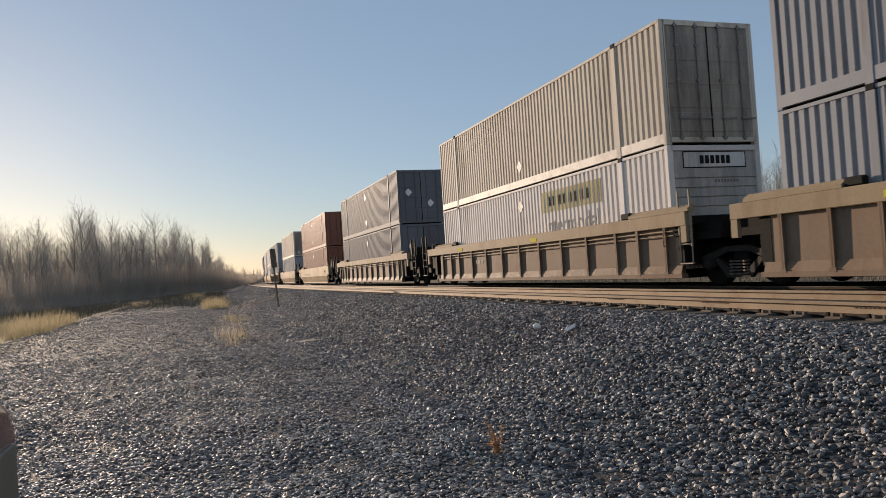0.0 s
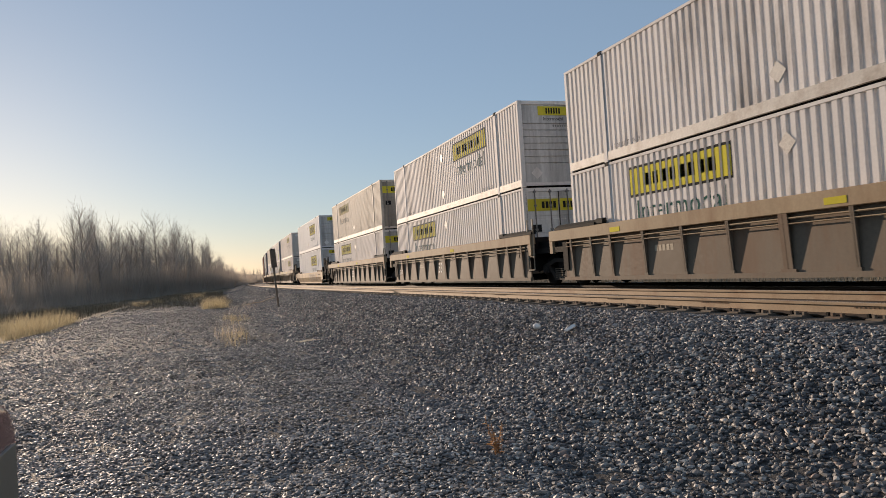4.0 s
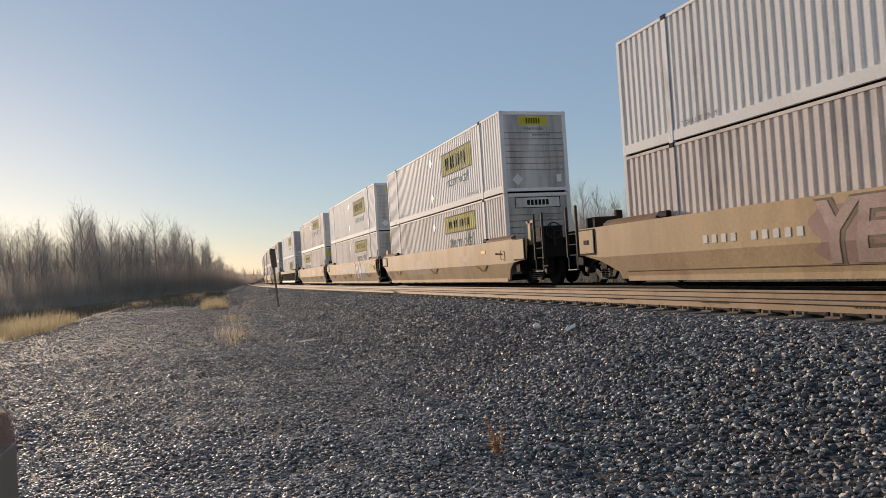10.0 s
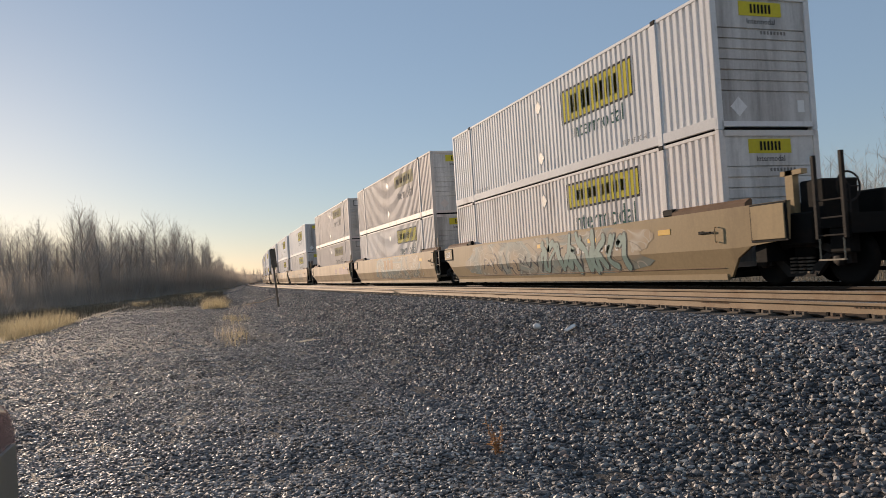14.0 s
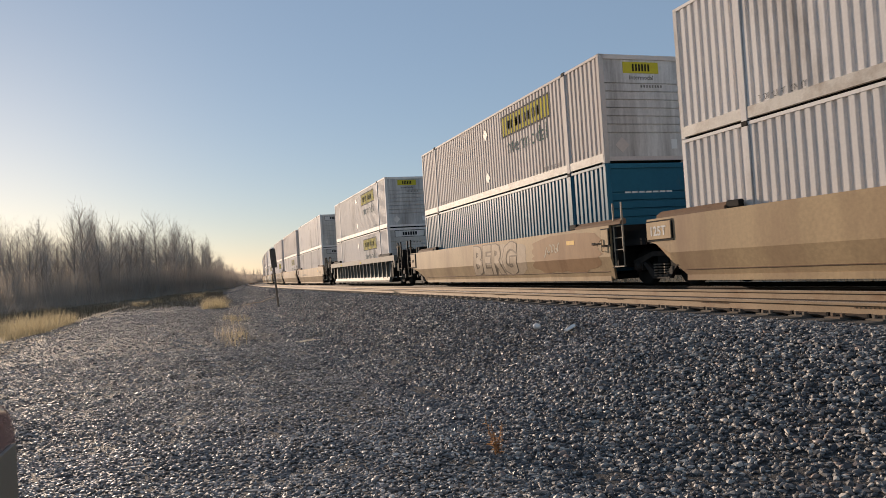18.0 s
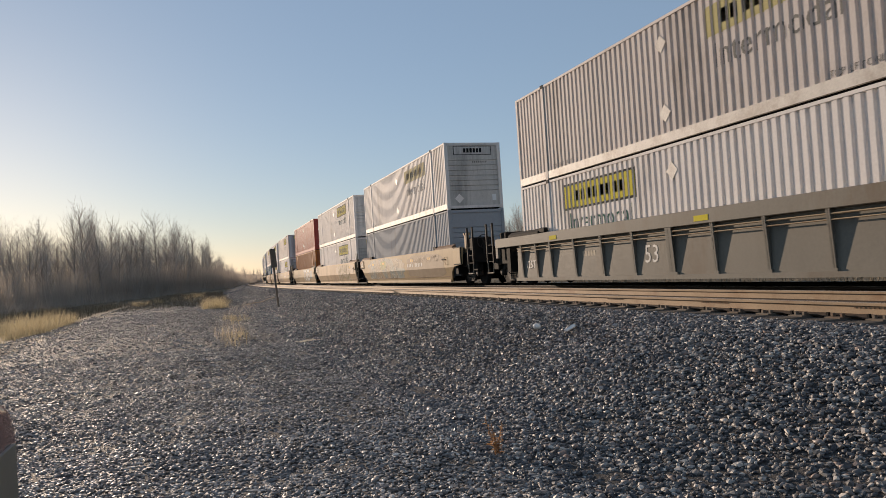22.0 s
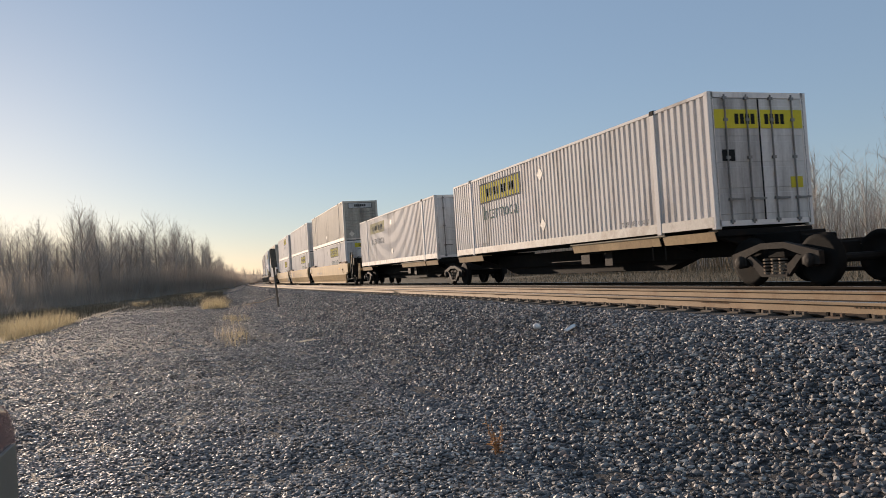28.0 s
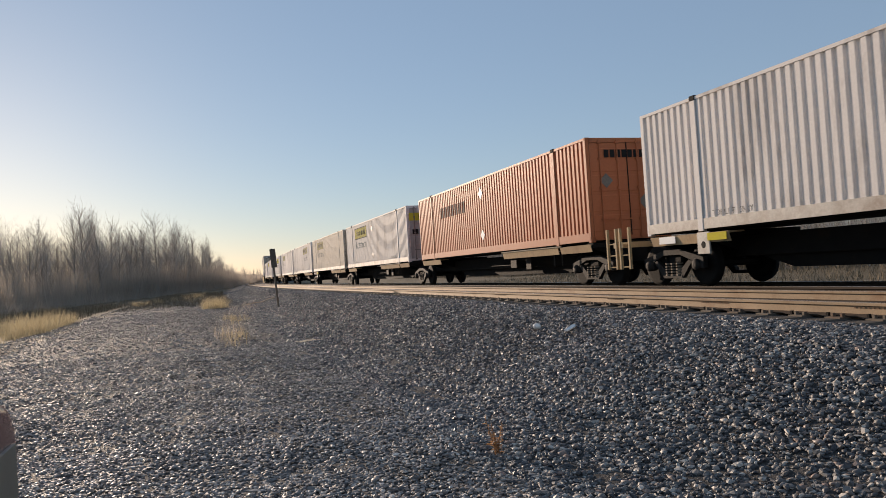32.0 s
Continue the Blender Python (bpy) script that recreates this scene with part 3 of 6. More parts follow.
def roof():
    bm = bmesh.new()
    n = 36
    rows = []
    for i in range(n * 2 + 1):
        y = -HALF + 0.09 + (CL - 0.18) * i / (n * 2)
        z = CH - 0.02 - (0.02 if i % 2 else 0)
        rows.append([bm.verts.new((-1.22, y, z)), bm.verts.new((1.22, y, z))])
    for a, b in zip(rows, rows[1:]):
        bm.faces.new((a[0], a[1], b[1], b[0]))
    return bm


def corner_post():
    bm = bmesh.new()
    box(bm, -0.075, 0.075, -0.07, 0.07, 0.0, CH, chamfer=0.012)
    return bm


def lift_post():
    bm = bmesh.new()
    box(bm, -0.045, 0.045, -0.085, 0.085, 0.0, CH + 0.01, chamfer=0.008)
    return bm


def casting():
    bm = bmesh.new()
    box(bm, -0.09, 0.09, -0.09, 0.09, -0.06, 0.06, chamfer=0.015)
    return bm


def door_leaf():
    """One leaf, its panels pressed forward a little."""
    face = [(0.06, 0.16), (0.02, 0.16)]
    for z0, z1 in ((0.3, 0.75), (0.85, 1.3), (1.4, 1.85), (1.95, 2.6)):
        face += [(0.02, z0), (0.012, z0 + 0.015), (0.012, z1 - 0.015), (0.02, z1)]
    face += [(0.02, CH - 0.14), (0.06, CH - 0.14)]
    return prism(bmesh.new(), face, "X", -0.59, 0.59)


def lock_rod():
    bm = bmesh.new()
    tube(bm, (0, 0, 0.1), (0, 0, CH - 0.06), 0.02, n=6)
    for z in (0.16, 0.62, 1.5, 2.3, CH - 0.14):
        box(bm, -0.05, 0.05, -0.02, 0.03, z - 0.03, z + 0.03)
    box(bm, -0.02, 0.34, -0.03, -0.012, 0.6, 0.64)
    return bm


def gaskets():
    return boxes((-0.015, 0.015, 0.0, 0.016, 0.16, CH - 0.14), (-1.2, -1.18, 0, 0.016, 0.16, CH - 0.14), (1.18, 1.2, 0, 0.016, 0.16, CH - 0.14))


def centred(bm):
    w = max(v.co.x for v in bm.verts)
    return shifted(bm, -w / 2, 0, 0)


def diamond():
    bm = bmesh.new()
    return prism(bm, [(0, -0.21), (0.21, 0), (0, 0.21), (-0.21, 0)], "X", -0.003, 0.003)


def plate_bars(w, h, count):
    bm = bmesh.new()
    step = w / count
    for i in range(count):
        box(bm, -w / 2 + step * i + 0.02, -w / 2 + step * (i + 1) - 0.02, -0.004, 0, -h / 2, h / 2)
    return bm


BLURB = {"white": "white", "bright": "clean bright white", "pink": "chalky pinkish white", "beige": "weathered beige-white", "grey": "plain grey",
         "slate": "dark blue-grey", "steel": "silver-grey lime-posted", "teal": "teal blue", "red": "glossy red", "orange": "orange", "rust": "orange-red", "maroon": "brown-maroon"}


def container(color, end, plate, logo, on):
    """A 53-foot box. end: which end faces the rear of the train (R the ribbed front wall, D the doors); plate, logo: their colour."""
    facing = "its doors" if end == "D" else "its ribbed front wall"
    marks = {"y": "yellow side panels", "f": "faded side panels", "k": "dark side lettering", "n": "plain sides"}[logo]
    c = thing("shipping_container", f"{BLURB[color]} corrugated container, {marks}, {on}", "container", "containers on the train")
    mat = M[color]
    seen = 1 if end == "D" else -1                  # the side towards the lot
    for side in (-1, 1):
        if color == "orange":
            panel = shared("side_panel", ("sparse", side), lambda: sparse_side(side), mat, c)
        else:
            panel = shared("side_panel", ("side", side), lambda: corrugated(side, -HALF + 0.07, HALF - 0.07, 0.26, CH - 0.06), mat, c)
        shared("bottom_rail", ("brail", side), lambda: side_rail(side, 0.045, 0.27), M["sill"] if color in ("white", "pink", "beige") else mat, c)
        shared("top_rail", ("trail", side), lambda: side_rail(side, CH - 0.075, CH - 0.01), mat, c)
        for y in (-6.095, 6.095):
            if side == seen:
                shared("lift_post", "lift_post", lift_post, M["lime"] if color == "steel" and (y < 0) == (end == "R") else mat, c, (side * 1.262, y, 0))
                shared("lift_casting", "casting", casting, M["dark"], c, (side * 1.225, y, CH - 0.04))
        for y in (-HALF + 0.07, HALF - 0.07):
            shared("corner_post", "corner_post", corner_post, mat, c, (side * 1.22, y, 0))
        if side != seen:
            continue
        for z in (0.72, 2.3):
            if color not in ("grey", "teal", "orange") and not (color == "beige" and z > 1):
                shared("diamond_plate", "diamond", diamond, M["plate"] if color in ("red", "rust", "slate", "steel") else M["sill"], panel, (side * 1.29, 0.05, z))
        if logo in "yf":
            a = -HALF + 3.0
            low, high, base, size = (1.5, 2.35, 0.95, 0.62) if color == "bright" else (1.93, 2.56, 1.27, 0.74)
            skin, ink = (M["yellow"], M["ink"]) if logo == "y" else (M["pale"], M["fadeink"])
            sign = shared("brand_panel", ("logo", side, low), lambda: corrugated(side, a, a + 3.6, low, high, 0.007, True), skin, panel, label="yellow painted side panel" if logo == "y" else "faded yellowish side panel")
            if logo == "y":
                shared("panel_rim", ("logorim", side, low), lambda: corrugated(side, a - 0.06, a + 3.66, low - 0.06, high + 0.06, 0.003, True), ink, c, label="dark rim of the side panel")
            tagged(shared("panel_print", ("logobars", side, low), lambda: word_bars(side, a + 0.55, a + 3.2, low + 0.17, high - 0.17, 8), ink, c, label="dark bars on the yellow panel"), kind="stuff")
            tagged(shared("lettering", ("intermodal", side, low), lambda: draped(side, "Intermodal", size, a + 1.8, base), M["green"] if logo == "y" else M["fadeink"], c, label="word Intermodal in dark letters"), kind="stuff")
        elif logo == "k":
            tagged(shared("panel_print", ("kbars", side), lambda: word_bars(side, -HALF + 3.2, -HALF + 6.4, 1.75, 2.2, 7), M["fadeink"], c, label="faded dark bars of a name"), kind="stuff")
        if color in ("white", "bright", "pink", "beige") and plate != "n":
            for y in (-5.1, 5.1):
                tagged(shared("lettering", ("lift", side, y), lambda: draped(side, "TOP LIFT ONLY", 0.17, y, 0.3), M["fadeink"], c, label="small dark words TOP LIFT ONLY"), kind="stuff")
    shared("roof", "roof", roof, mat, c)
    shared("underframe", "underframe", lambda: boxes((-1.19, 1.19, -HALF + 0.12, HALF - 0.12, 0.02, 0.14)), M["dark"], c)
    for y in (-HALF, HALF):
        shared("end_header", ("end_header", y), lambda: end_beam(y, CH - 0.13, CH - 0.01), mat, c)
        shared("end_sill", ("end_sill", y), lambda: end_beam(y, 0.06, 0.17), mat, c)
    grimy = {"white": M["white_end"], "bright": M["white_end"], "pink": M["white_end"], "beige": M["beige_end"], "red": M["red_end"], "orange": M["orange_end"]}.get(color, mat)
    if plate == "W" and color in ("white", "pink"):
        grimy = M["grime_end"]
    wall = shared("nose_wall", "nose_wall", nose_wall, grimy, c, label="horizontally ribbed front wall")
    turn = Matrix.Translation((0, HALF, 0)) @ pose(0, 0, 0, 0, 0, 180)
    if end == "R":
        shared("door_wall", "door_wall", lambda: boxes((-1.2, 1.2, 0.02, 0.06, 0.16, CH - 0.14)), mat, c, turn)
        if plate in "YW":
            w, h = (1.7, 0.34) if plate == "W" else (1.1, 0.3)
            skin = M["yellow"] if plate == "Y" else M["white_end"]
            if plate == "W":
                shared("plate_rim", "end_plate_rim", lambda: boxes((-0.88, 0.88, -0.006, 0, -0.195, 0.195)), M["ink"], wall, (0, -HALF + 0.034, 2.56))
            shared("name_plate", ("plate", w), lambda: boxes((-w / 2, w / 2, -0.012, 0, -h / 2, h / 2)), skin, wall, (0, -HALF + 0.036, 2.56), "name plate with dark bars")
            tagged(shared("plate_print", ("pbars", w), lambda: plate_bars(w * 0.52, 0.19, 6), M["ink"], wall, (0, -HALF + 0.021, 2.56)), kind="stuff")
            if plate == "Y":
                tagged(shared("lettering", "end_word", lambda: centred(letters("Intermodal", 0.17)), M["ink"], wall, (0, -HALF + 0.03, 2.24), label="small dark word Intermodal"), kind="stuff")
            tagged(shared("number_print", "nbars", lambda: plate_bars(0.7, 0.07, 8), M["fadeink"], wall, (0.3, -HALF + 0.033, 2.06)), kind="stuff")
            shared("placard", "placard", lambda: boxes((-0.09, 0.09, -0.01, 0, -0.13, 0.13)), M["plate"], wall, (0.9, -HALF + 0.035, 0.5))
        elif color in ("red", "orange", "teal"):
            tagged(shared("plate_print", "nbar2", lambda: plate_bars(1.5, 0.2, 7), M["ink"] if color != "teal" else M["plate"], wall, (0, -HALF + 0.044, 2.5 if color != "teal" else 2.2)), kind="stuff")
        for z in ((0.48, 1.9) if color == "red" else (0.48,)):
            shared("diamond_plate", "diamond_end", diamond, mat if color not in ("red", "slate") else M["plate"], wall,
                   Matrix.Translation((-0.72, -HALF + 0.03, z)) @ pose(0, 0, 0, 0, 0, 90))
    else:
        leaves = [shared("door", "door_leaf", door_leaf, grimy, c, turn @ Matrix.Translation((x, 0, 0)), "double container door leaf") for x in (-0.6, 0.6)]
        for leaf, x in zip(leaves, (-0.6, 0.6)):
            for dx in (-0.28, 0.28):
                shared("lock_rod", "lock_rod", lock_rod, M["rod"] if color in ("white", "beige") else mat, leaf, (dx, -0.012, 0))
            if plate in "YW":
                shared("name_plate", "door_plate", lambda: boxes((-0.56, 0.56, 0.0, 0.01, -0.2, 0.2)), M["yellow"] if plate == "Y" else M["white_end"], leaf, (0, 0, 2.32), "name plate with dark bars")
                tagged(shared("plate_print", "door_bars", lambda: plate_bars(0.56, 0.22, 4), M["ink"], leaf, (0.22 if x < 0 else -0.2, -0.001, 2.32)), kind="stuff")
                shared("placard", "door_placard", lambda: boxes((-0.16, 0.16, 0, 0.012, -0.12, 0.12)), M["ink"] if x < 0 else M["yellow"], leaf, (-0.25 if x < 0 else 0.3, 0, 1.55 if x < 0 else 0.95))
            elif color in ("rust", "slate"):
                shared("diamond_plate", "diamond_door", diamond, M["plate"] if color == "slate" else M["fadeink"], leaf, Matrix.Translation((-0.1, 0.005, 1.7 if x < 0 else 1.1)) @ pose(0, 0, 0, 0, 0, 90))
        if color == "rust":
            tagged(shared("plate_print", "rust_print", lambda: plate_bars(1.5, 0.22, 8), M["ink"], c, turn @ Matrix.Translation((0, -0.005, 2.45))), kind="stuff")
        shared("door_gasket", "gasket", gaskets, M["black"], c, turn)
    return c


# ---------------------------------------------------------------- freight cars
def wheel():
    bm = bmesh.new()
    return lathe(bm, [(-0.07, 0.1), (-0.065, 0.3), (-0.07, 0.39), (-0.065, 0.465), (0.045, 0.47), (0.05, 0.5), (0.075, 0.49), (0.075, 0.4), (0.02, 0.36), (0.03, 0.12), (0.07, 0.1)], 22)


def side_frame():
    """The cast side frame of a bogie, in the plane x = 0."""
    bm = bmesh.new()
    for way in (-1, 1):
        prism(bm, [(way * 1.12, 0.66), (way * 0.3, 0.86), (way * 0.3, 0.74), (way * 0.72, 0.6), (way * 0.72, 0.42), (way * 1.12, 0.42)], "X", -0.06, 0.06)
        prism(bm, [(way * 0.72, 0.58), (way * 0.6, 0.62), (way * 0.22, 0.34), (way * 0.22, 0.22), (way * 0.36, 0.22)], "X", -0.05, 0.05)
    box(bm, -0.06, 0.06, -0.3, 0.3, 0.74, 0.86)
    box(bm, -0.06, 0.06, -0.34, 0.34, 0.2, 0.28)
    return bm


def springs():
    bm = bmesh.new()
    for y in (-0.2, 0.0, 0.2):
        for k in range(5):
            tube(bm, (0, y, 0.26 + k * 0.065), (0, y, 0.295 + k * 0.065), 0.085, n=10)
    return bm


def bearing():
    bm = bmesh.new()
    return lathe(bm, [(-0.12, 0.06), (-0.12, 0.12), (0.06, 0.13), (0.1, 0.1), (0.11, 0.04)], 14)


def bogie(car, y):
    b = shared("bogie", "bolster", lambda: boxes((-0.95, 0.95, -0.24, 0.24, 0.55, 0.82), (-0.3, 0.3, -0.3, 0.3, 0.8, 1.0), chamfer=0.03), M["dark"], car, (0, y, 0), "four-wheel bogie of dusty cast steel")
    for x in (-0.98, 0.98):
        shared("side_frame", "side_frame", side_frame, M["cast"], b, (x, 0, 0))
        if x < 0:
            shared("spring_set", "springs", springs, M["post"], b, (x, 0, 0))
        for wy in (-0.89, 0.89):
            shared("bearing", "bearing", bearing, M["cast"], b, Matrix.Translation((x * 1.02, wy, 0.5)) @ pose(0, 0, 0, 0, 0, 0 if x > 0 else 180))
    for wy in (-0.89, 0.89):
        shared("axle", "axle", lambda: tube(bmesh.new(), (-0.98, 0, 0.5), (0.98, 0, 0.5), 0.085, n=10), M["dark"], b, (0, wy, 0))
        for x in (-0.755, 0.755):
            shared("wheel", "wheel", wheel, M["dark"], b, Matrix.Translation((x, wy, 0.5)) @ pose(0, 0, 0, 0, 0, 0 if x < 0 else 180))
    return b


def ladder(h0, h1, w, bar=0.035):
    """Two upright bars with rungs low down."""
    bm = bmesh.new()
    for y in (-w / 2, w / 2):
        box(bm, -bar, bar, y - bar, y + bar, h0, h1, chamfer=0.008)
    for z in (h0 + 0.06, h0 + 0.36, h0 + 0.66):
        tube(bm, (0, -w / 2, z), (0, w / 2, z), 0.016, n=6)
    return bm


def stirrup(w, h):
    bm = bmesh.new()
    for y in (-w / 2, w / 2):
        tube(bm, (0, y, 0), (0, y, h), 0.016, n=6)
    box(bm, -0.03, 0.03, -w / 2 - 0.015, w / 2 + 0.015, -0.015, 0.012)
    return bm


def grab(w=0.3):
    bm = bmesh.new()
    tube(bm, (0, 0, 0), (0, 0, w), 0.012, n=5)
    tube(bm, (0, 0, 0), (0.05, 0, 0), 0.012, n=5)
    tube(bm, (0, 0, w), (0.05, 0, w), 0.012, n=5)
    return bm


def coupler(y, way):
    bm = bmesh.new()
    box(bm, -0.11, 0.11, min(y, y + way * 0.5), max(y, y + way * 0.5), 0.76, 0.98, chamfer=0.03)
    box(bm, -0.2, 0.2, min(y + way * 0.4, y + way * 0.68), max(y + way * 0.4, y + way * 0.68), 0.72, 1.02, chamfer=0.06)
    return bm


def platform(end, open_end):
    """The dark end frame that carries a well on its bogie; at an open end of a set it has a deck and brake gear."""
    far = 11.15 if open_end else 9.6
    deep = 9.15 if open_end else 8.45
    rows = [(-1.25, 1.25, 8.25, far, 1.04, 1.2), (-0.4, 0.4, 8.25, far, 0.62, 1.06), (-1.42, 1.42, deep - 0.14, deep + 0.14, 0.5, 1.58)]
    if open_end:
        rows += [(-1.36, 1.36, far - 0.14, far + 0.01, 0.92, 1.26)]
    else:
        rows += [(-1.1, 1.1, 8.5, 9.5, 1.19, 1.42)]
    bm = bmesh.new()
    for x0, x1, y0, y1, z0, z1 in rows:
        box(bm, x0, x1, *sorted((end * y0, end * y1)), z0, z1)
    return bm


def hatch(sx, sy):
    """A flap along the top of the side, folded a little upward."""
    bm = bmesh.new()
    prism(bm, [(sx * 1.32, 1.6), (sx * 1.5, 1.6), (sx * 1.5, 1.66), (sx * 1.36, 1.75), (sx * 1.32, 1.72)], "Y", *sorted((sy * 6.6, sy * 8.9)))
    return bm


def hatch_hinge(sx, sy):
    bm = boxes((*sorted((sx * 1.33, sx * 1.47)), *sorted((sy * 6.2, sy * 6.6)), 1.6, 1.76), chamfer=0.03)
    return bm


REAR_CUT = ((-9.92, 0.9), (-9.0, 0.82), (-8.55, 0.6), (-8.2, 0.22)), ((-8.36, 0.62), (-8.34, 0.5), (-8.3, 0.36), (-8.25, 0.22))
FRONT_CUT = ((8.42, 0.22), (8.45, 0.4), (9.2, 0.7), (10.2, 0.9)), ((8.0, 0.22), (8.5, 0.6), (8.95, 1.0), (9.3, 1.1))


def smooth_side(sx, first, last, top):
    """A flat upper plate and a lower plate that leans inward, cut away at both ends."""
    bm = bmesh.new()
    o, i = sx * 1.5, sx * 1.33
    fold, low = min(0.8, top - 0.45), 0.22
    rows = []
    for y, z in REAR_CUT[0 if last else 1] + FRONT_CUT[0 if first else 1]:
        z = min(z, top - 0.4)
        f = max(fold, z)
        t = (f - z) / (fold - low) if z < fold else 0
        rows.append([bm.verts.new(p) for p in ((sx * 1.38, y, top), (o, y, top), (o, y, f), (o + (i - o) * t, y, z), (o + (i - o) * t - sx * 0.06, y, z), (o - sx * 0.06, y, f), (sx * 1.38, y, top - 0.03))])
    for a, b in zip(rows, rows[1:]):
        for k in range(7):
            bm.faces.new((a[k], b[k], b[(k + 1) % 7], a[(k + 1) % 7]))
    bm.faces.new(rows[0])
    bm.faces.new(rows[-1][::-1])
    bmesh.ops.recalc_face_normals(bm, faces=bm.faces)
    x0, x1 = sorted((i - sx * 0.07, i + sx * 0.03))
    box(bm, x0, x1, -8.1, 8.1, 0.17, 0.29)
    return bm


def well_floor():
    return boxes((-1.28, 1.28, -8.15, 8.15, 0.2, 0.34), chamfer=0.02)


def chord(sx, first, last):
    front, rear = 10.1 if first else 9.3, -9.9 if last else -8.8
    bm = boxes((*sorted((sx * 1.31, sx * 1.5)), rear, front, 1.36, 1.67), chamfer=0.012)
    for y in (rear + 0.1, front - 0.1):
        box(bm, *sorted((sx * 1.4, sx * 1.49)), y - 0.09, y + 0.09, 1.0, 1.37)
    return bm


def lower_lip(sx, form):
    if form == "leaning":
        return boxes((*sorted((sx * 1.33, sx * 1.44)), -8.55, 8.55, 0.2, 0.3))
    bm = boxes((*sorted((sx * 1.33, sx * 1.495)), -8.55, 8.55, 0.22, 0.32))
    prism(bm, [(sx * 1.36, 0.32), (sx * 1.47, 0.32), (sx * 1.42, 0.5), (sx * 1.36, 0.5)], "Y", -8.5, 8.5)
    return bm


# how the ribbed sides differ: outer face of the ribs at the chord and at the foot, face of the web at both
RIB_FORM = {"upright": (1.495, 1.49, 1.405, 1.41), "leaning": (1.49, 1.425, 1.35, 1.39), "deep": (1.49, 1.43, 1.312, 1.37)}
WIDE_BAYS = (-8.0, -6.9, -5.92, -4.44, -2.96, -1.48, 0.0, 1.48, 2.96, 4.44, 5.92, 6.9, 8.0)
CLOSE_BAYS = tuple(-7.93 + 1.02 * i for i in range(16))


def web(sx, form):
    bm = bmesh.new()
    top, foot = RIB_FORM[form][2:]
    return prism(bm, [(sx * (foot - 0.06), 0.28), (sx * foot, 0.28), (sx * top, 1.38), (sx * 1.302, 1.38)], "Y", -8.5, 8.5)


def side_rib(half, form):
    """An upright fin under the chord with a narrow flange on its outer edge, and a small foot."""
    top, foot = RIB_FORM[form][:2]
    bm = bmesh.new()
    prism(bm, [(-1.31, 0.3), (-foot, 0.3), (-top, 1.38), (-1.31, 1.38)], "Y", -0.012, 0.012)
    prism(bm, [(-foot + 0.02, 0.3), (-foot, 0.3), (-top, 1.38), (-top + 0.02, 1.38)], "Y", -half, half)
    box(bm, -foot - 0.012, -foot + 0.1, -half * 1.7, half * 1.7, 0.3, 0.36)
    return bm


def pipe(z, r):
    return tube(bmesh.new(), (-1.46, -8.3, z), (-1.46, 8.3, z), r, n=5)


def stripes(count, step, w, h):
    bm = bmesh.new()
    for i in range(count):
        box(bm, -1.506, -1.498, i * step, i * step + w, 0, h)
    return bm


def ribbon(bm, pts, r0, r1, lift):
    """A flat brush stroke with round ends along points of (x, z)."""
    n = len(pts)
    rows = []
    for i, (x, z) in enumerate(pts):
        ax, az = pts[max(0, i - 1)]
        bx, bz = pts[min(n - 1, i + 1)]
        ln = math.hypot(bx - ax, bz - az) or 1.0
        nx, nz, r = -(bz - az) / ln, (bx - ax) / ln, r0 + (r1 - r0) * i / (n - 1)
        rows.append((bm.verts.new((x + nx * r, lift, z + nz * r)), bm.verts.new((x - nx * r, lift, z - nz * r))))
    for a, b in zip(rows, rows[1:]):
        bm.faces.new((a[0], a[1], b[1], b[0]))
    for i, way in ((0, -1), (n - 1, 1)):
        x, z = pts[i]
        j = 1 if i == 0 else n - 2
        a = math.atan2(z - pts[j][1], x - pts[j][0])
        r = r0 if i == 0 else r1
        arc = [bm.verts.new((x + r * math.cos(a + math.pi * (k / 6 - 0.5)), lift, z + r * math.sin(a + math.pi * (k / 6 - 0.5)))) for k in range(7)]
        bm.faces.new(arc)


def curve_points(a, b, c, d, n=9):
    """A smooth bend from a by b and c to d."""
    out = []
    for i in range(n):
        t = i / (n - 1)
        k = ((1 - t) ** 3, 3 * t * (1 - t) ** 2, 3 * t * t * (1 - t), t ** 3)
        out.append((sum(w * p[0] for w, p in zip(k, (a, b, c, d))), sum(w * p[1] for w, p in zip(k, (a, b, c, d)))))
    return out


def bubbles(seed, w, h, grow):
    """Fat, rounded, crowded brush shapes that lean into one another and spell nothing."""
    rng = random.Random(seed)
    bm = bmesh.new()
    n = max(3, round(w / (h * 0.42)))
    step = w / n
    lift = 0.0
    for k in range(n):
        x = step * k
        for _ in range(2):
            z = [rng.uniform(0.05, 0.95) * h for _ in range(4)]
            z[0], z[3] = (rng.uniform(0.02, 0.25) * h, rng.uniform(0.7, 0.98) * h) if rng.random() < 0.6 else (z[0], z[3])
            xs = [x + step * rng.uniform(-0.15, 1.25) for _ in range(4)]
            lift += 0.0002
            r = h * rng.uniform(0.055, 0.12)
            ribbon(bm, curve_points(*zip(xs, z)), r + grow, r * rng.uniform(0.4, 1.0) + grow, lift)
    return bm


def scribble(seed, w, h):
    """A thin hand-drawn line of loops and hooks."""
    rng = random.Random(seed)
    bm = bmesh.new()
    n = max(2, round(w / (h * 0.5)))
    step = w / n
    for k in range(n):
        x = step * k
        z = [rng.uniform(0, h) for _ in range(4)]
        ribbon(bm, curve_points((x, z[0]), (x + step * 1.2, z[1]), (x - step * 0.2, z[2]), (x + step * 0.9, z[3])), 0.028, 0.02, 0.0002 * k)
    return bm


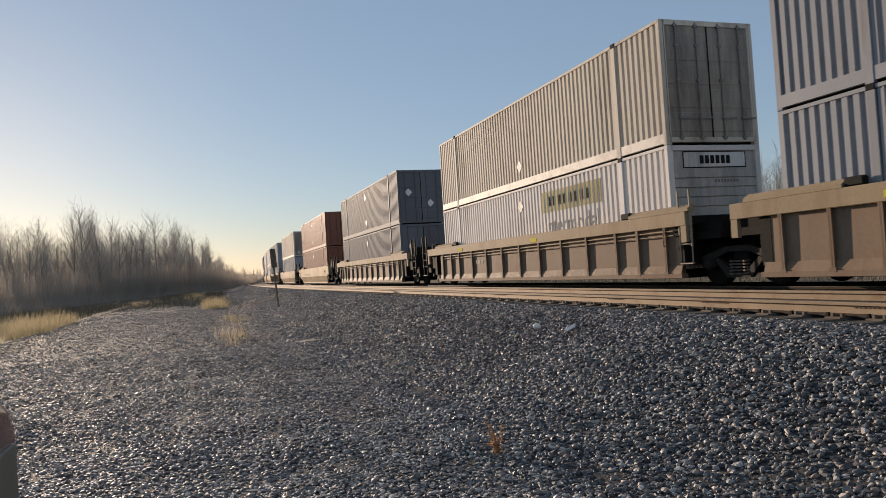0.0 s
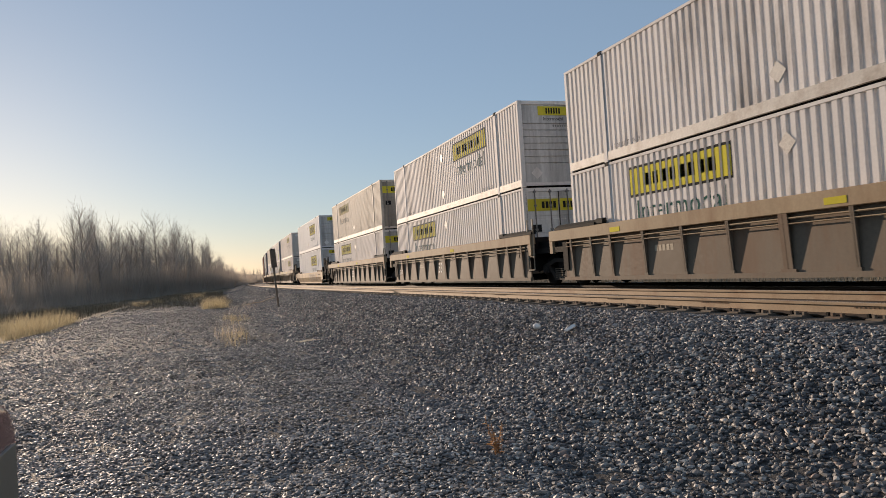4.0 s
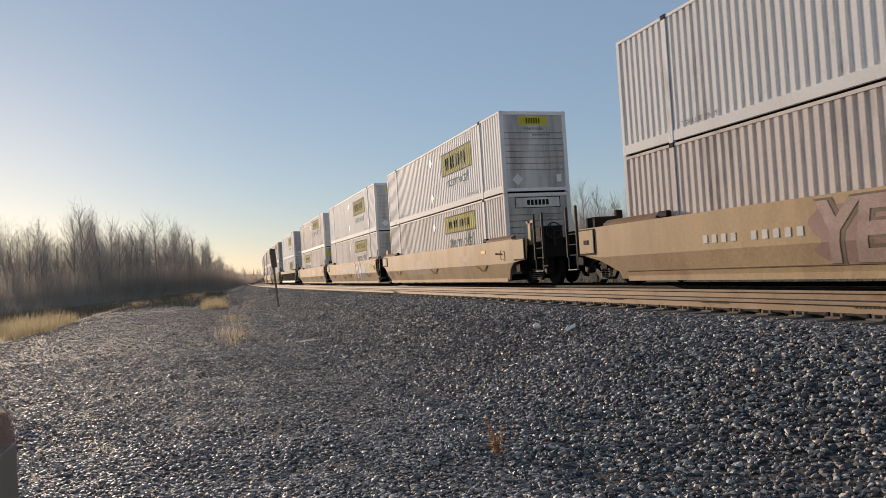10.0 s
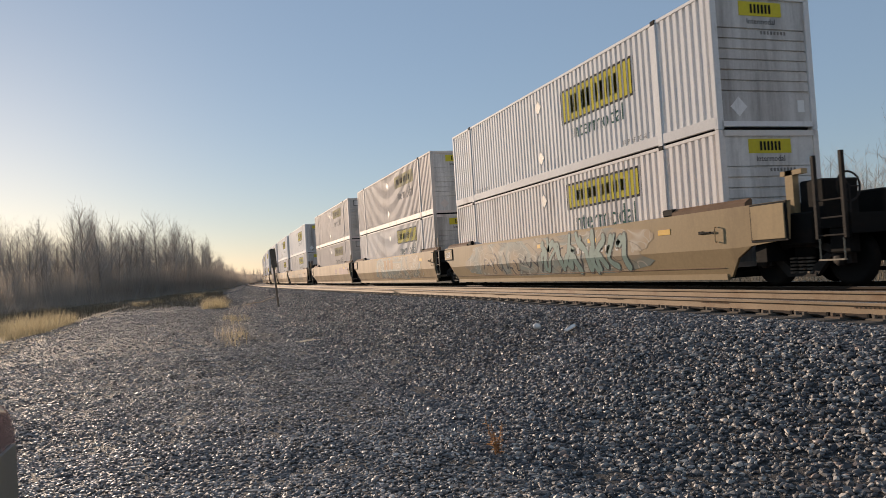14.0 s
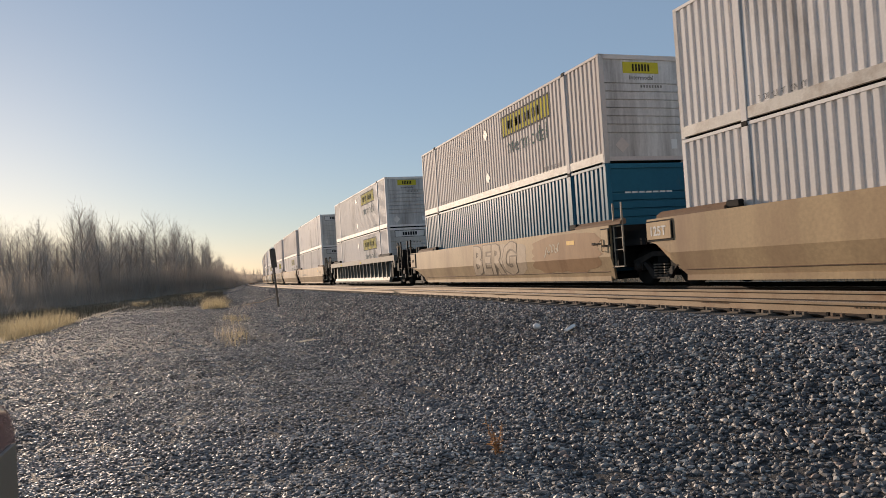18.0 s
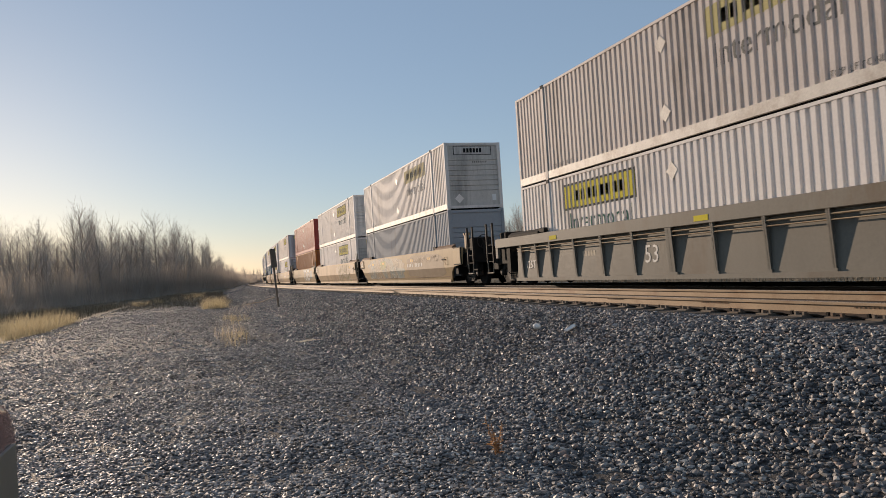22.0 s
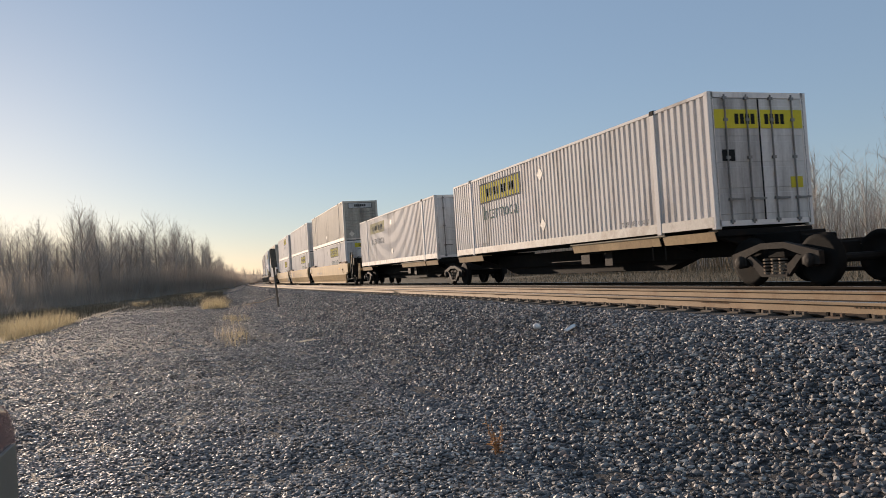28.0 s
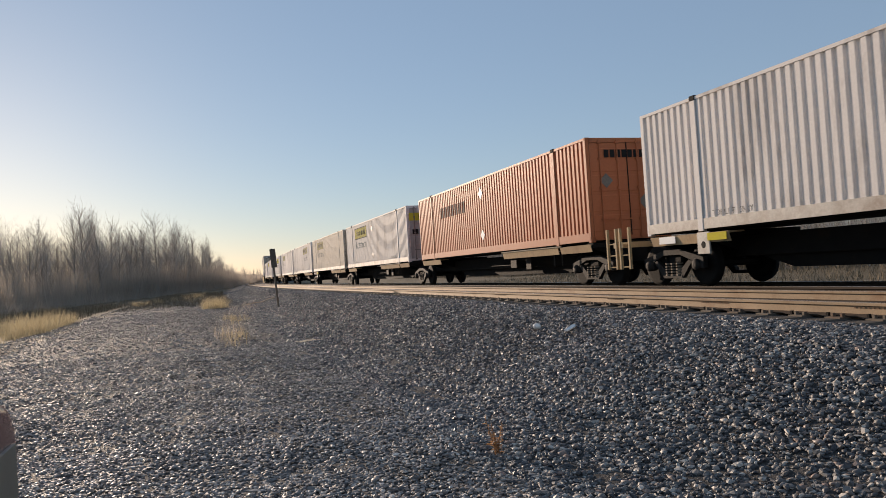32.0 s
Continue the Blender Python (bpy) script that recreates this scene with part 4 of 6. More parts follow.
def rough_patch(seed, w, h):
    """A patch of paint with rounded corners and an uneven edge."""
    rng = random.Random(seed)
    bm = bmesh.new()
    ring = []
    for i in range(40):
        a = 2 * math.pi * i / 40
        c, d = math.cos(a), math.sin(a)
        k = (abs(c) ** 5 + abs(d) ** 5) ** -0.2 * rng.uniform(0.86, 1.0)
        ring.append(bm.verts.new((w * (0.5 + 0.5 * c * k), 0, h * (0.5 + 0.5 * d * k))))
    hub = bm.verts.new((w / 2, 0, h / 2))
    for a, b in zip(ring, ring[1:] + ring[:1]):
        bm.faces.new((a, b, hub))
    return bm


CARBLURB = {"tan": "faded tan", "gold": "golden tan", "brown": "dull brown", "olive": "olive-brown", "greyolive": "grey-olive", "ochre": "grey-tan", "redbrown": "red-brown"}


def car_ends(car, mat, first, last, boxed):
    for end, opened in ((-1, last), (1, first)):
        shared("end_platform", ("platform", end, opened), lambda: platform(end, opened), M["dark"], car)
        if opened:
            for key, row in (("brake_housing", (-1.15, -0.35, 9.9, 10.45, 1.2, 1.92)), ("valve_box", (0.15, 1.05, 9.6, 10.5, 1.2, 1.72)),
                             ("side_locker", (-1.3, -1.05, 9.5, 10.3, 0.78, 1.36)), ("hose_bracket", (-1.22, -1.0, 10.55, 11.0, 0.6, 1.05))):
                x0, x1, y0, y1, z0, z1 = row
                shared(key, (key, end), lambda: boxes((x0, x1, *sorted((end * y0, end * y1)), z0, z1), chamfer=0.03), M["dark"], car)
            shared("ladder", "end_ladder", lambda: ladder(0.85, 2.3, 0.58), M["cast"], car, (-1.4, end * 10.8, 0), "tall dark end ladder")
            shared("stirrup", "end_stirrup", lambda: stirrup(0.5, 0.36), M["stirrup"], car, (-1.42, end * 10.8, 0.5), "pale worn step loop")
    if not last:
        shared("ladder", "mid_ladder", lambda: ladder(0.9, 2.15, 0.4, 0.022), M["stirrup"], car, (-1.42, -8.68, 0), "pale worn ladder")
        shared("stirrup", "mid_stirrup", lambda: stirrup(0.4, 0.36), M["stirrup"], car, (-1.42, -8.68, 0.54), "pale worn step loop")
    shared("grab_iron", "grab", grab, mat, car, (-1.56, -8.05, 0.95))
    if boxed:
        for x in (-1.1, -0.45):
            shared("end_box", "end_box", lambda: boxes((-0.13, 0.13, -0.18, 0.18, 1.25, 2.0), chamfer=0.02), M["ochre"], car, (x, 9.35, 0))
    bogie(car, -9.7 if last else -9.8)
    if first:
        bogie(car, 9.7)
        shared("coupler", "coupler_front", lambda: coupler(11.0, 1), M["dark"], car)
        shared("brake_stand", "brake_stand", lambda: boxes((-0.35, -0.15, 10.1, 10.2, 1.2, 2.1), (0.3, 0.5, 10.1, 10.2, 1.2, 1.9)), M["dark"], car)
    if last:
        shared("coupler", "coupler_rear", lambda: coupler(-11.0, -1), M["dark"], car)
        shared("brake_wheel", "brake_wheel", brake_wheel, M["cast"], car, (-0.75, -10.6, 1.75))
        shared("end_post", "end_post", lambda: boxes((-0.07, 0.07, -0.09, 0.09, 1.2, 2.15), (-0.07, 0.07, -0.3, 0.2, 2.06, 2.15)), M["ochre"], car, (-1.15, -9.75, 0))


def brake_wheel():
    bm = bmesh.new()
    n = 20
    for i in range(n):
        a, b = 2 * math.pi * i / n, 2 * math.pi * (i + 1) / n
        tube(bm, (0.26 * math.cos(a), 0, 0.26 * math.sin(a)), (0.26 * math.cos(b), 0, 0.26 * math.sin(b)), 0.02, n=5, caps=False)
    for a in (0, 2.1, 4.2):
        tube(bm, (0, 0, 0), (0.26 * math.cos(a), 0, 0.26 * math.sin(a)), 0.015, n=5)
    tube(bm, (0, 0, -0.8), (0, 0, 0.05), 0.03, n=6)
    return bm


def onto_side(bm, y_hi, z0, off, fold):
    """Wraps flat marks, drawn in xz and read from the lot, round the fold of a car's side."""
    for v in bm.verts:
        v.co = Vector((v.co.y, y_hi - v.co.x, z0 + v.co.z))
    bmesh.ops.bisect_plane(bm, geom=bm.verts[:] + bm.edges[:] + bm.faces[:], plane_co=(0, 0, fold), plane_no=(0, 0, 1))
    for v in bm.verts:
        v.co.x = -1.5 + max(0.0, fold - v.co.z) * 0.17 / (fold - 0.22) - off - v.co.x
    return bm


def flat_bars(w, h, count, fill=0.68):
    bm = bmesh.new()
    step = w / count
    for i in range(count):
        if i == 4 and count > 7:
            continue
        x = step * i
        bm.faces.new([bm.verts.new(c) for c in ((x, 0, 0), (x + step * fill, 0, 0), (x + step * fill, 0, h), (x, 0, h))])
    return bm


def stretched(bm, w, h):
    x0, x1 = min(v.co.x for v in bm.verts), max(v.co.x for v in bm.verts)
    z0, z1 = min(v.co.z for v in bm.verts), max(v.co.z for v in bm.verts)
    for v in bm.verts:
        v.co.x, v.co.z = (v.co.x - x0) / (x1 - x0) * w, (v.co.z - z0) / (z1 - z0) * h
        v.co.x += 0.18 * (v.co.z - h / 2)
    return bm


def decorate(car, decor, fold, top, seed):
    """Marks on a smooth side. Entries: a kind, least and greatest y, and more: number bars n (white) or f (faded); o fat tag (fill, outline);
    w word (word, fill, outline); l thin scribble (colour, foot, height); b patch (colour, foot, height); m mural; L logo blocks; 5 stencilled 53."""
    for j, entry in enumerate(decor.split(",")):
        bits = entry.split()
        kind, y0, y1 = bits[0], float(bits[1]), float(bits[2])
        w, h = y1 - y0, top - 0.5
        if kind in "nf":
            part("number_print", onto_side(flat_bars(w, 0.17, 10, 0.5), y1, top - 0.66, 0.009, fold), M["spray"] if kind == "n" else M["print"], car, "pale bars of the car number")["kind"] = "stuff"
        elif kind == "L":
            part("logo_blocks", onto_side(flat_bars(w, 0.52, 3), y1, top - 0.7, 0.006, fold), M[bits[3]], car, "plain painted blocks of a logo")["kind"] = "stuff"
        elif kind == "m":
            part("mural", onto_side(rough_patch(seed, w, top - 0.36), y1, 0.33, 0.005, fold), M["mural"], car, "faded sprayed mural")
        elif kind == "b":
            part("paint_patch", onto_side(rough_patch(seed + j, w, float(bits[5])), y1, float(bits[4]), 0.003 + 0.0008 * j, fold), M[bits[3]], car, "uneven patch of other paint")
        elif kind == "l":
            part("graffiti", onto_side(scribble(seed * 5 + j, w, float(bits[5])), y1, float(bits[4]), 0.008, fold), M[bits[3]], car, "thin sprayed scribble")["kind"] = "stuff"
        elif kind == "5":
            shared("numeral", "fifty_three_low", lambda: letters("53", 0.56), M["tag_edge"], car,
                   Matrix.Translation((-1.406, 7.95, 0.42)) @ pose(0, 0, 0, 0, 0, -90) @ pose(0, 0, 0, 16.3), "stencilled numerals 53")
        elif kind in "ow":
            fill, edge = bits[-2:]
            for grow, off, m in ((0.04, 0.006, edge), (0.0, 0.012, fill)):
                if kind == "w":
                    bm = stretched(letters(bits[3], 1.0, 0.035 + grow), w + grow * 2, h + grow * 2)
                else:
                    bm = bubbles(seed * 7 + j, w, h, grow)
                part("graffiti", onto_side(bm, y1 + (grow if kind == "w" else 0), 0.42 - (grow if kind == "w" else 0), off, fold), M[m], car, "sprayed graffiti outline" if off < 0.01 else "sprayed graffiti letters")["kind"] = "stuff"


BRACED = (233.21, 213.71, 194.33, 280.14)          # cars whose lower plates carry leaning rods
REFLECTORS = {69.39: (0.08, -3.05, -6.27), -103.29: (-2.6, -5.2), -141.97: (5.78, 3.2, -2.7, -5.5), 45.69: (3.06,), -59.66: (-7.55,), -79.15: (-8.2,), -271.1: (7.9,)}


def well_car(kind, color, first, last, tag, number, decor, s):
    ribbed, top = kind in "rq", 1.18 if kind == "l" else 1.6
    style = "ribbed" if ribbed else "low smooth-sided" if kind == "l" else "smooth-sided"
    extra = {"": "worn plain sides", "M": "a swirled mural on its side", "g": "graffiti on its side", "G": "large graffiti along its side", "5": "a painted 53 on its side", "T": "a worn ghost of an emblem"}[tag]
    car = thing("well_car", f"{CARBLURB[color]} {style} well car with {extra}", "rail car", "cars of the train")
    mat = M["drab"] if color == "brown" and number > 17 else M[color]
    top_mat = M["chord_tan"] if color == "brown" else mat
    form = "deep" if kind == "r" and color != "brown" else "upright" if number < 18 else "leaning"
    for sx in (-1, 1):
        if ribbed:
            body = shared("top_chord", ("chord", sx, first, last), lambda: chord(sx, first, last), top_mat, car)
            shared("side_web", ("web", sx, form), lambda: web(sx, form), mat, car)
            shared("lower_lip", ("lip", sx, form), lambda: lower_lip(sx, form), mat, car)
            for y in (CLOSE_BAYS if form == "deep" else WIDE_BAYS) if sx < 0 else ():
                half = 0.11 if form == "leaning" and y == 0 else 0.042
                shared("side_rib", ("rib", half, form), lambda: side_rib(half, form), mat, body, (0, y, 0))
        else:
            body = shared("side_plate", ("smooth", sx, first, last, top), lambda: smooth_side(sx, first, last, top), mat, car)
            for y in (-6.05, -0.15, 6.05) if sx < 0 and s in BRACED else ():
                for lean in (-1, 1):
                    shared("brace_rod", ("brace", lean), lambda: tube(bmesh.new(), (-1.505, lean * 0.55, 0.78), (-1.452, lean * 0.08, 0.57), 0.011, n=5), M["flap"], body, (0, y, 0))
            if sx < 0 and s not in BRACED and kind == "s":
                shared("seam", "seam", lambda: boxes((-1.402, -1.37, -8.1, 8.1, 0.405, 0.42)), M["flap"], body)
            for y0, y1, z0, z1 in (((9.42, 10.18, 0.92, 1.54) if first else (8.36, 9.28, 1.12, 1.52)), ((-9.9, -9.06, 0.92, 1.56) if last else (-8.34, -8.0, 1.1, 1.5))) if sx < 0 else ():
                plate = shared("end_plate", ("end_plate", y0), lambda: boxes((-1.535, -1.5, y0, y1, z0, z1), chamfer=0.008), mat, body, (0, 0, top - 1.6))
                shared("plate_rim", ("plate_rim", y0), lambda: boxes((-1.515, -1.49, y0 - 0.045, y1 + 0.03, z0 - 0.04, z1 + 0.035)), M["black"], plate)
                if first and y0 > 0:
                    shared("latch", "plate_latch", lambda: boxes((-1.55, -1.53, 9.68, 9.92, 1.16, 1.28), chamfer=0.006), M["black"], plate)
            if sx < 0:
                shared("cleat", "cleat", lambda: boxes((-1.53, -1.49, -0.24, -0.12, -0.03, 0.02), (-1.54, -1.5, -0.12, 0.12, -0.01, 0.025), (-1.53, -1.49, 0.12, 0.26, -0.02, 0.045), chamfer=0.006), M["black"], body, (0, -7.75, min(1.15, top - 0.25)))
        for sy in (-1, 1):
            flap = shared("hatch", ("hatch", sx, sy), lambda: hatch(sx, sy), (top_mat if form == "upright" else M["dark"]) if ribbed else M["flap"], car, (0, 0, top - 1.6 + (0.07 if ribbed else 0)), label="brown folded walkway flap" if not ribbed else "dark walkway flap")
            if sx < 0:
                shared("hinge", ("hinge", sx, sy), lambda: hatch_hinge(sx, sy), M["black"], flap)
    shared("well_floor", "well_floor", well_floor, M["dark"], car)
    if ribbed and form != "deep" and number != 16:
        for z, r in ((1.27, 0.018), (1.17, 0.014)):
            shared("pipe", ("pipe", z), lambda: pipe(z, r), M["chord_tan"], car)
    if ribbed:
        shared("number_print", "rib_numbers", lambda: shifted(stripes(5, 0.15, 0.1, 0.14), 0.125, 3.42, 0.86), M["print"], car, ({"upright": -0.036, "leaning": 0.012, "deep": 0.046}[form], 0, 0), "pale bars of the car marks")
    for y in (5.6, -1.2) if ribbed else REFLECTORS.get(s, (-6.27,)):
        shared("reflector", ("reflector", ribbed), lambda: boxes((-1.508, -1.498, -0.23, 0.23, 0, 0.12)), M["yellow"] if ribbed else M["reflector"], car, (0, y, top - (0.18 if ribbed else 0.4)), "small orange-yellow reflector")
    if s in (233.21, 213.71):
        for z in (0.9, 1.22):
            shared("end_reflector", "end_reflector", lambda: boxes((-1.545, -1.53, -0.11, 0.11, 0, 0.22)), M["reflector"], car, (0, -8.16, z), "square yellow reflector")
    if ribbed and tag == "5":
        shared("numeral", "fifty_three", lambda: letters("53", 0.6), M["spray"], car, Matrix.Translation((-1.386, 1.12, 0.6)) @ pose(0, 0, 0, 0, 2.1, 0) @ pose(0, 0, 0, 0, 0, -90), "stencilled numerals 53")
        shared("numeral", "tons", lambda: letters("125T", 0.35), M["spray"], car, Matrix.Translation((-1.398, 7.83, 0.6)) @ pose(0, 0, 0, 0, 2.1, 0) @ pose(0, 0, 0, 0, 0, -90), "stencilled mark 125T")
    if not ribbed:
        if not first and kind == "s":
            shared("numeral", "tons_plate", lambda: letters("125T", 0.3, 0.008), M["spray"], car, Matrix.Translation((-1.54, 9.16, 1.21)) @ pose(0, 0, 0, 0, 0, -90), "stencilled mark 125T")
        decorate(car, decor or "f 2.1 4.9", min(0.8, top - 0.45), top, number)
    car_ends(car, mat, first, last, number in (26, 28))
    return car


def shifted(bm, x, y, z):
    bmesh.ops.translate(bm, verts=bm.verts, vec=(x, y, z))
    return bm


def spine_beam(half):
    bm = boxes((-0.34, 0.34, -half, half, 0.62, 1.08), chamfer=0.02)
    prism(bm, [(-5.6, 0.62), (5.6, 0.62), (4.7, 0.36), (-4.7, 0.36)], "X", -0.2, 0.2)
    return bm


def bracket():
    bm = bmesh.new()
    box(bm, -1.24, 1.24, -0.16, 0.16, 1.06, 1.2, chamfer=0.01)
    prism(bm, [(-1.2, 1.06), (1.2, 1.06), (0.34, 0.78), (-0.34, 0.78)], "Y", -0.08, 0.08)
    return bm


def shelf(ln):
    """A walkway shelf with a deep lipped edge."""
    bm = bmesh.new()
    return prism(bm, [(-1.22, 1.17), (-1.3, 1.17), (-1.25, 0.96), (-1.235, 0.96), (-1.28, 1.14), (-0.9, 1.14), (-0.9, 1.17)], "Y", -ln, ln)


def spine_car(first, last, half, hung):
    car = thing("spine_car", "dark low spine car with tan shelves under one container", "rail car", "cars of the train")
    shared("spine_beam", ("spine", half), lambda: spine_beam(half), M["dark"], car)
    for y in (-7.9, -6.1, 6.1, 7.9):
        shared("bracket", "bracket", bracket, M["dark"], car, (0, y, 0))
    for y, ln in ((-7.1, 0.9), (-3.95, 2.1), (6.6, 1.35)):
        shared("shelf", ("shelf", ln), lambda: shelf(ln), M["tan"], car, (0, y, 0), "tan steel shelf")
    shared("air_tank", "air_tank", lambda: tube(bmesh.new(), (0.62, -0.7, 0.75), (0.62, 0.7, 0.75), 0.2, n=14), M["dark"], car)
    shared("brake_gear", "brake_gear", lambda: boxes((-0.9, -0.5, -0.3, 0.2, 0.62, 0.9), (-0.75, -0.72, 0.2, 2.4, 0.72, 0.75), (-0.95, -0.9, -1.6, -1.2, 0.55, 0.95), chamfer=0.01), M["cast"], car, (0, -1.8, 0))
    for y in (6.05,) if hung else ():
        tab = shared("hanger_plate", "hanger", lambda: boxes((-1.3, -1.26, -0.2, 0.2, 0.72, 1.19), chamfer=0.008), M["sill"], car, (0, y, 0), "pale hanging corner plate")
        shared("plate_hole", "hanger_hole", lambda: lathe(bmesh.new(), [(-1.306, 0.06), (-1.3, 0.075), (-1.29, 0.075)], 14), M["black"], tab, (0, 0, 0.92))
    shared("side_pipe", "side_pipe", lambda: tube(bmesh.new(), (-1.31, -6.3, 1.185), (-1.31, -1.8, 1.185), 0.02, n=6), M["stirrup"], car)
    for y in (-6.2, -5.7):
        shared("drop_rod", "drop_rod", lambda: tube(bmesh.new(), (-1.24, 0, 0.62), (-1.24, 0, 1.1), 0.018, n=6), M["cast"], car, (0, y, 0))
    for y, m in ((7.3, "plate"), (5.6, "yellow")) if hung else ():
        shared("side_mark", "side_mark", lambda: boxes((-1.312, -1.302, -0.3, 0.3, 1.0, 1.16)), M[m], car, (0, y, 0))
    rear = -(half - 1.75) if last else -half
    bogie(car, rear)
    if first:
        bogie(car, half - 1.75)
        shared("coupler", ("spine_front", half), lambda: coupler(half - 0.1, 1), M["dark"], car)
    if last:
        shared("coupler", ("spine_rear", half), lambda: coupler(-half + 0.1, -1), M["dark"], car)
    for end, there in ((1, first), (-1, last)):
        if there:
            shared("end_sill", "end_sill", lambda: boxes((-1.3, 1.3, -0.06, 0.06, 1.0, 1.14)), M["ochre"], car, (0, end * (half - 0.05), 0))
            for sx in (-1,):
                shared("ladder", "short_ladder", lambda: ladder(0.45, 1.5, 0.42), M["ochre"], car, (sx * 1.28, end * (half - 0.2), 0))
    return car

# ---------------------------------------------------------------- the train
# place of the rear container end along the line at 16 s | car kind and colour, tag | top and bottom boxes: colour, end, plate, logo
TRAIN = """
791 s tan - | white R Y n | white R Y n
771.5 s tan - | white R Y n | white R Y n
752 s tan - | white R Y n | grey R n n
728 r brown - | white R Y n | white R Y n
708.6 s tan - | pink R W n | white R Y n
689 s tan - | white R Y n | white R Y n
665.5 s tan - | white R Y n | white R W n
646 s tan - | white R Y n | white R Y n
626.6 r brown - | slate D n n | white R Y n
603 s tan - | white R Y n | white R Y n
583.5 s tan - | white R Y n | white R Y n
564.4 r brown - | grey R n n | grey R n n
539.6 s tan - | beige R n n | grey R n n
515.1 s tan - | maroon D n n | maroon D n n
491.2 r brown - | slate D n n | slate D n n
467.7 r brown - | beige D n n | white R W f
448.2 r brown - | steel D n n | steel R n n
428.85 r brown - | pink R W f | pink R W f
405.54 l tan g | bright R Y y | bright R Y y
382.19 r brown 5 | beige D Y f | white D Y y
362.72 r brown 5 | white R Y y | white D Y y
343.3 r brown - | white R Y n | white D Y y
319.8 s tan - | beige D Y n | white D Y n
299.9 s tan - | pink R Y f | white R W f
280.14 s tan G | white R W y | white D W y
256.52 r olive - | bright R Y y | bright R Y y
233.21 s tan 5 | white R Y y | white D Y y
213.71 s tan g | bright R Y y | white R Y y
194.33 s tan G | bright R Y y | white R W y
170.57 s tan g | bright R Y y | pink R W f
151.19 s tan T | bright R Y y | white R Y y
131.81 s tan - | bright R Y y | white R Y y
108.16 s tan g | pink R W f | pink R W f
88.68 s tan M | pink R Y f | white R Y y
69.39 s ochre M | bright R Y y | white R Y y
45.69 s ochre g | pink R Y n | white R Y y
26.3 s tan - | pink R W n | white R W f
7.04 s tan - | white R W n | white R W n
-16.85 r greyolive - | white R Y y | white R W y
-40.31 s tan g | pink R Y y | teal R n n
-59.66 s tan G | white R Y y | white R Y y
-79.15 s tan g | pink R Y y | white R W y
-103.29 s ochre G | red R n n | orange R n n
-122.49 s tan g | white R Y y | white R Y y
-141.97 s ochre M | white R W f | grey R n n
-165.62 q greyolive 5 | pink R W f | white D Y y
-184.3 q greyolive - | pink R W y | white R W y
-204.08 q greyolive - | bright R Y y | bright R Y y
-227.81 l redbrown - | beige R W f | white R Y y
-251.49 s gold - | white R Y y | white R Y y
-271.1 s gold - | white R Y n | white R Y y
-290.9 s gold - | beige R W n | white R Y y
-312.6 x - - | white D n f |
-331.4 x - - | white D Y y |
-352.3 x - - | white R Y y |
-371.0 x - - | white D Y f |
-388.3 x - - | white R W f |
-405.8 x - - | beige D n f |
-423.25 x - - | white D Y y |
-441.7 x - - | rust D n k |
-460.5 x - - | white R Y n |
-477.9 x - - | white R Y y |
-495.3 x - - | white R Y n |
"""
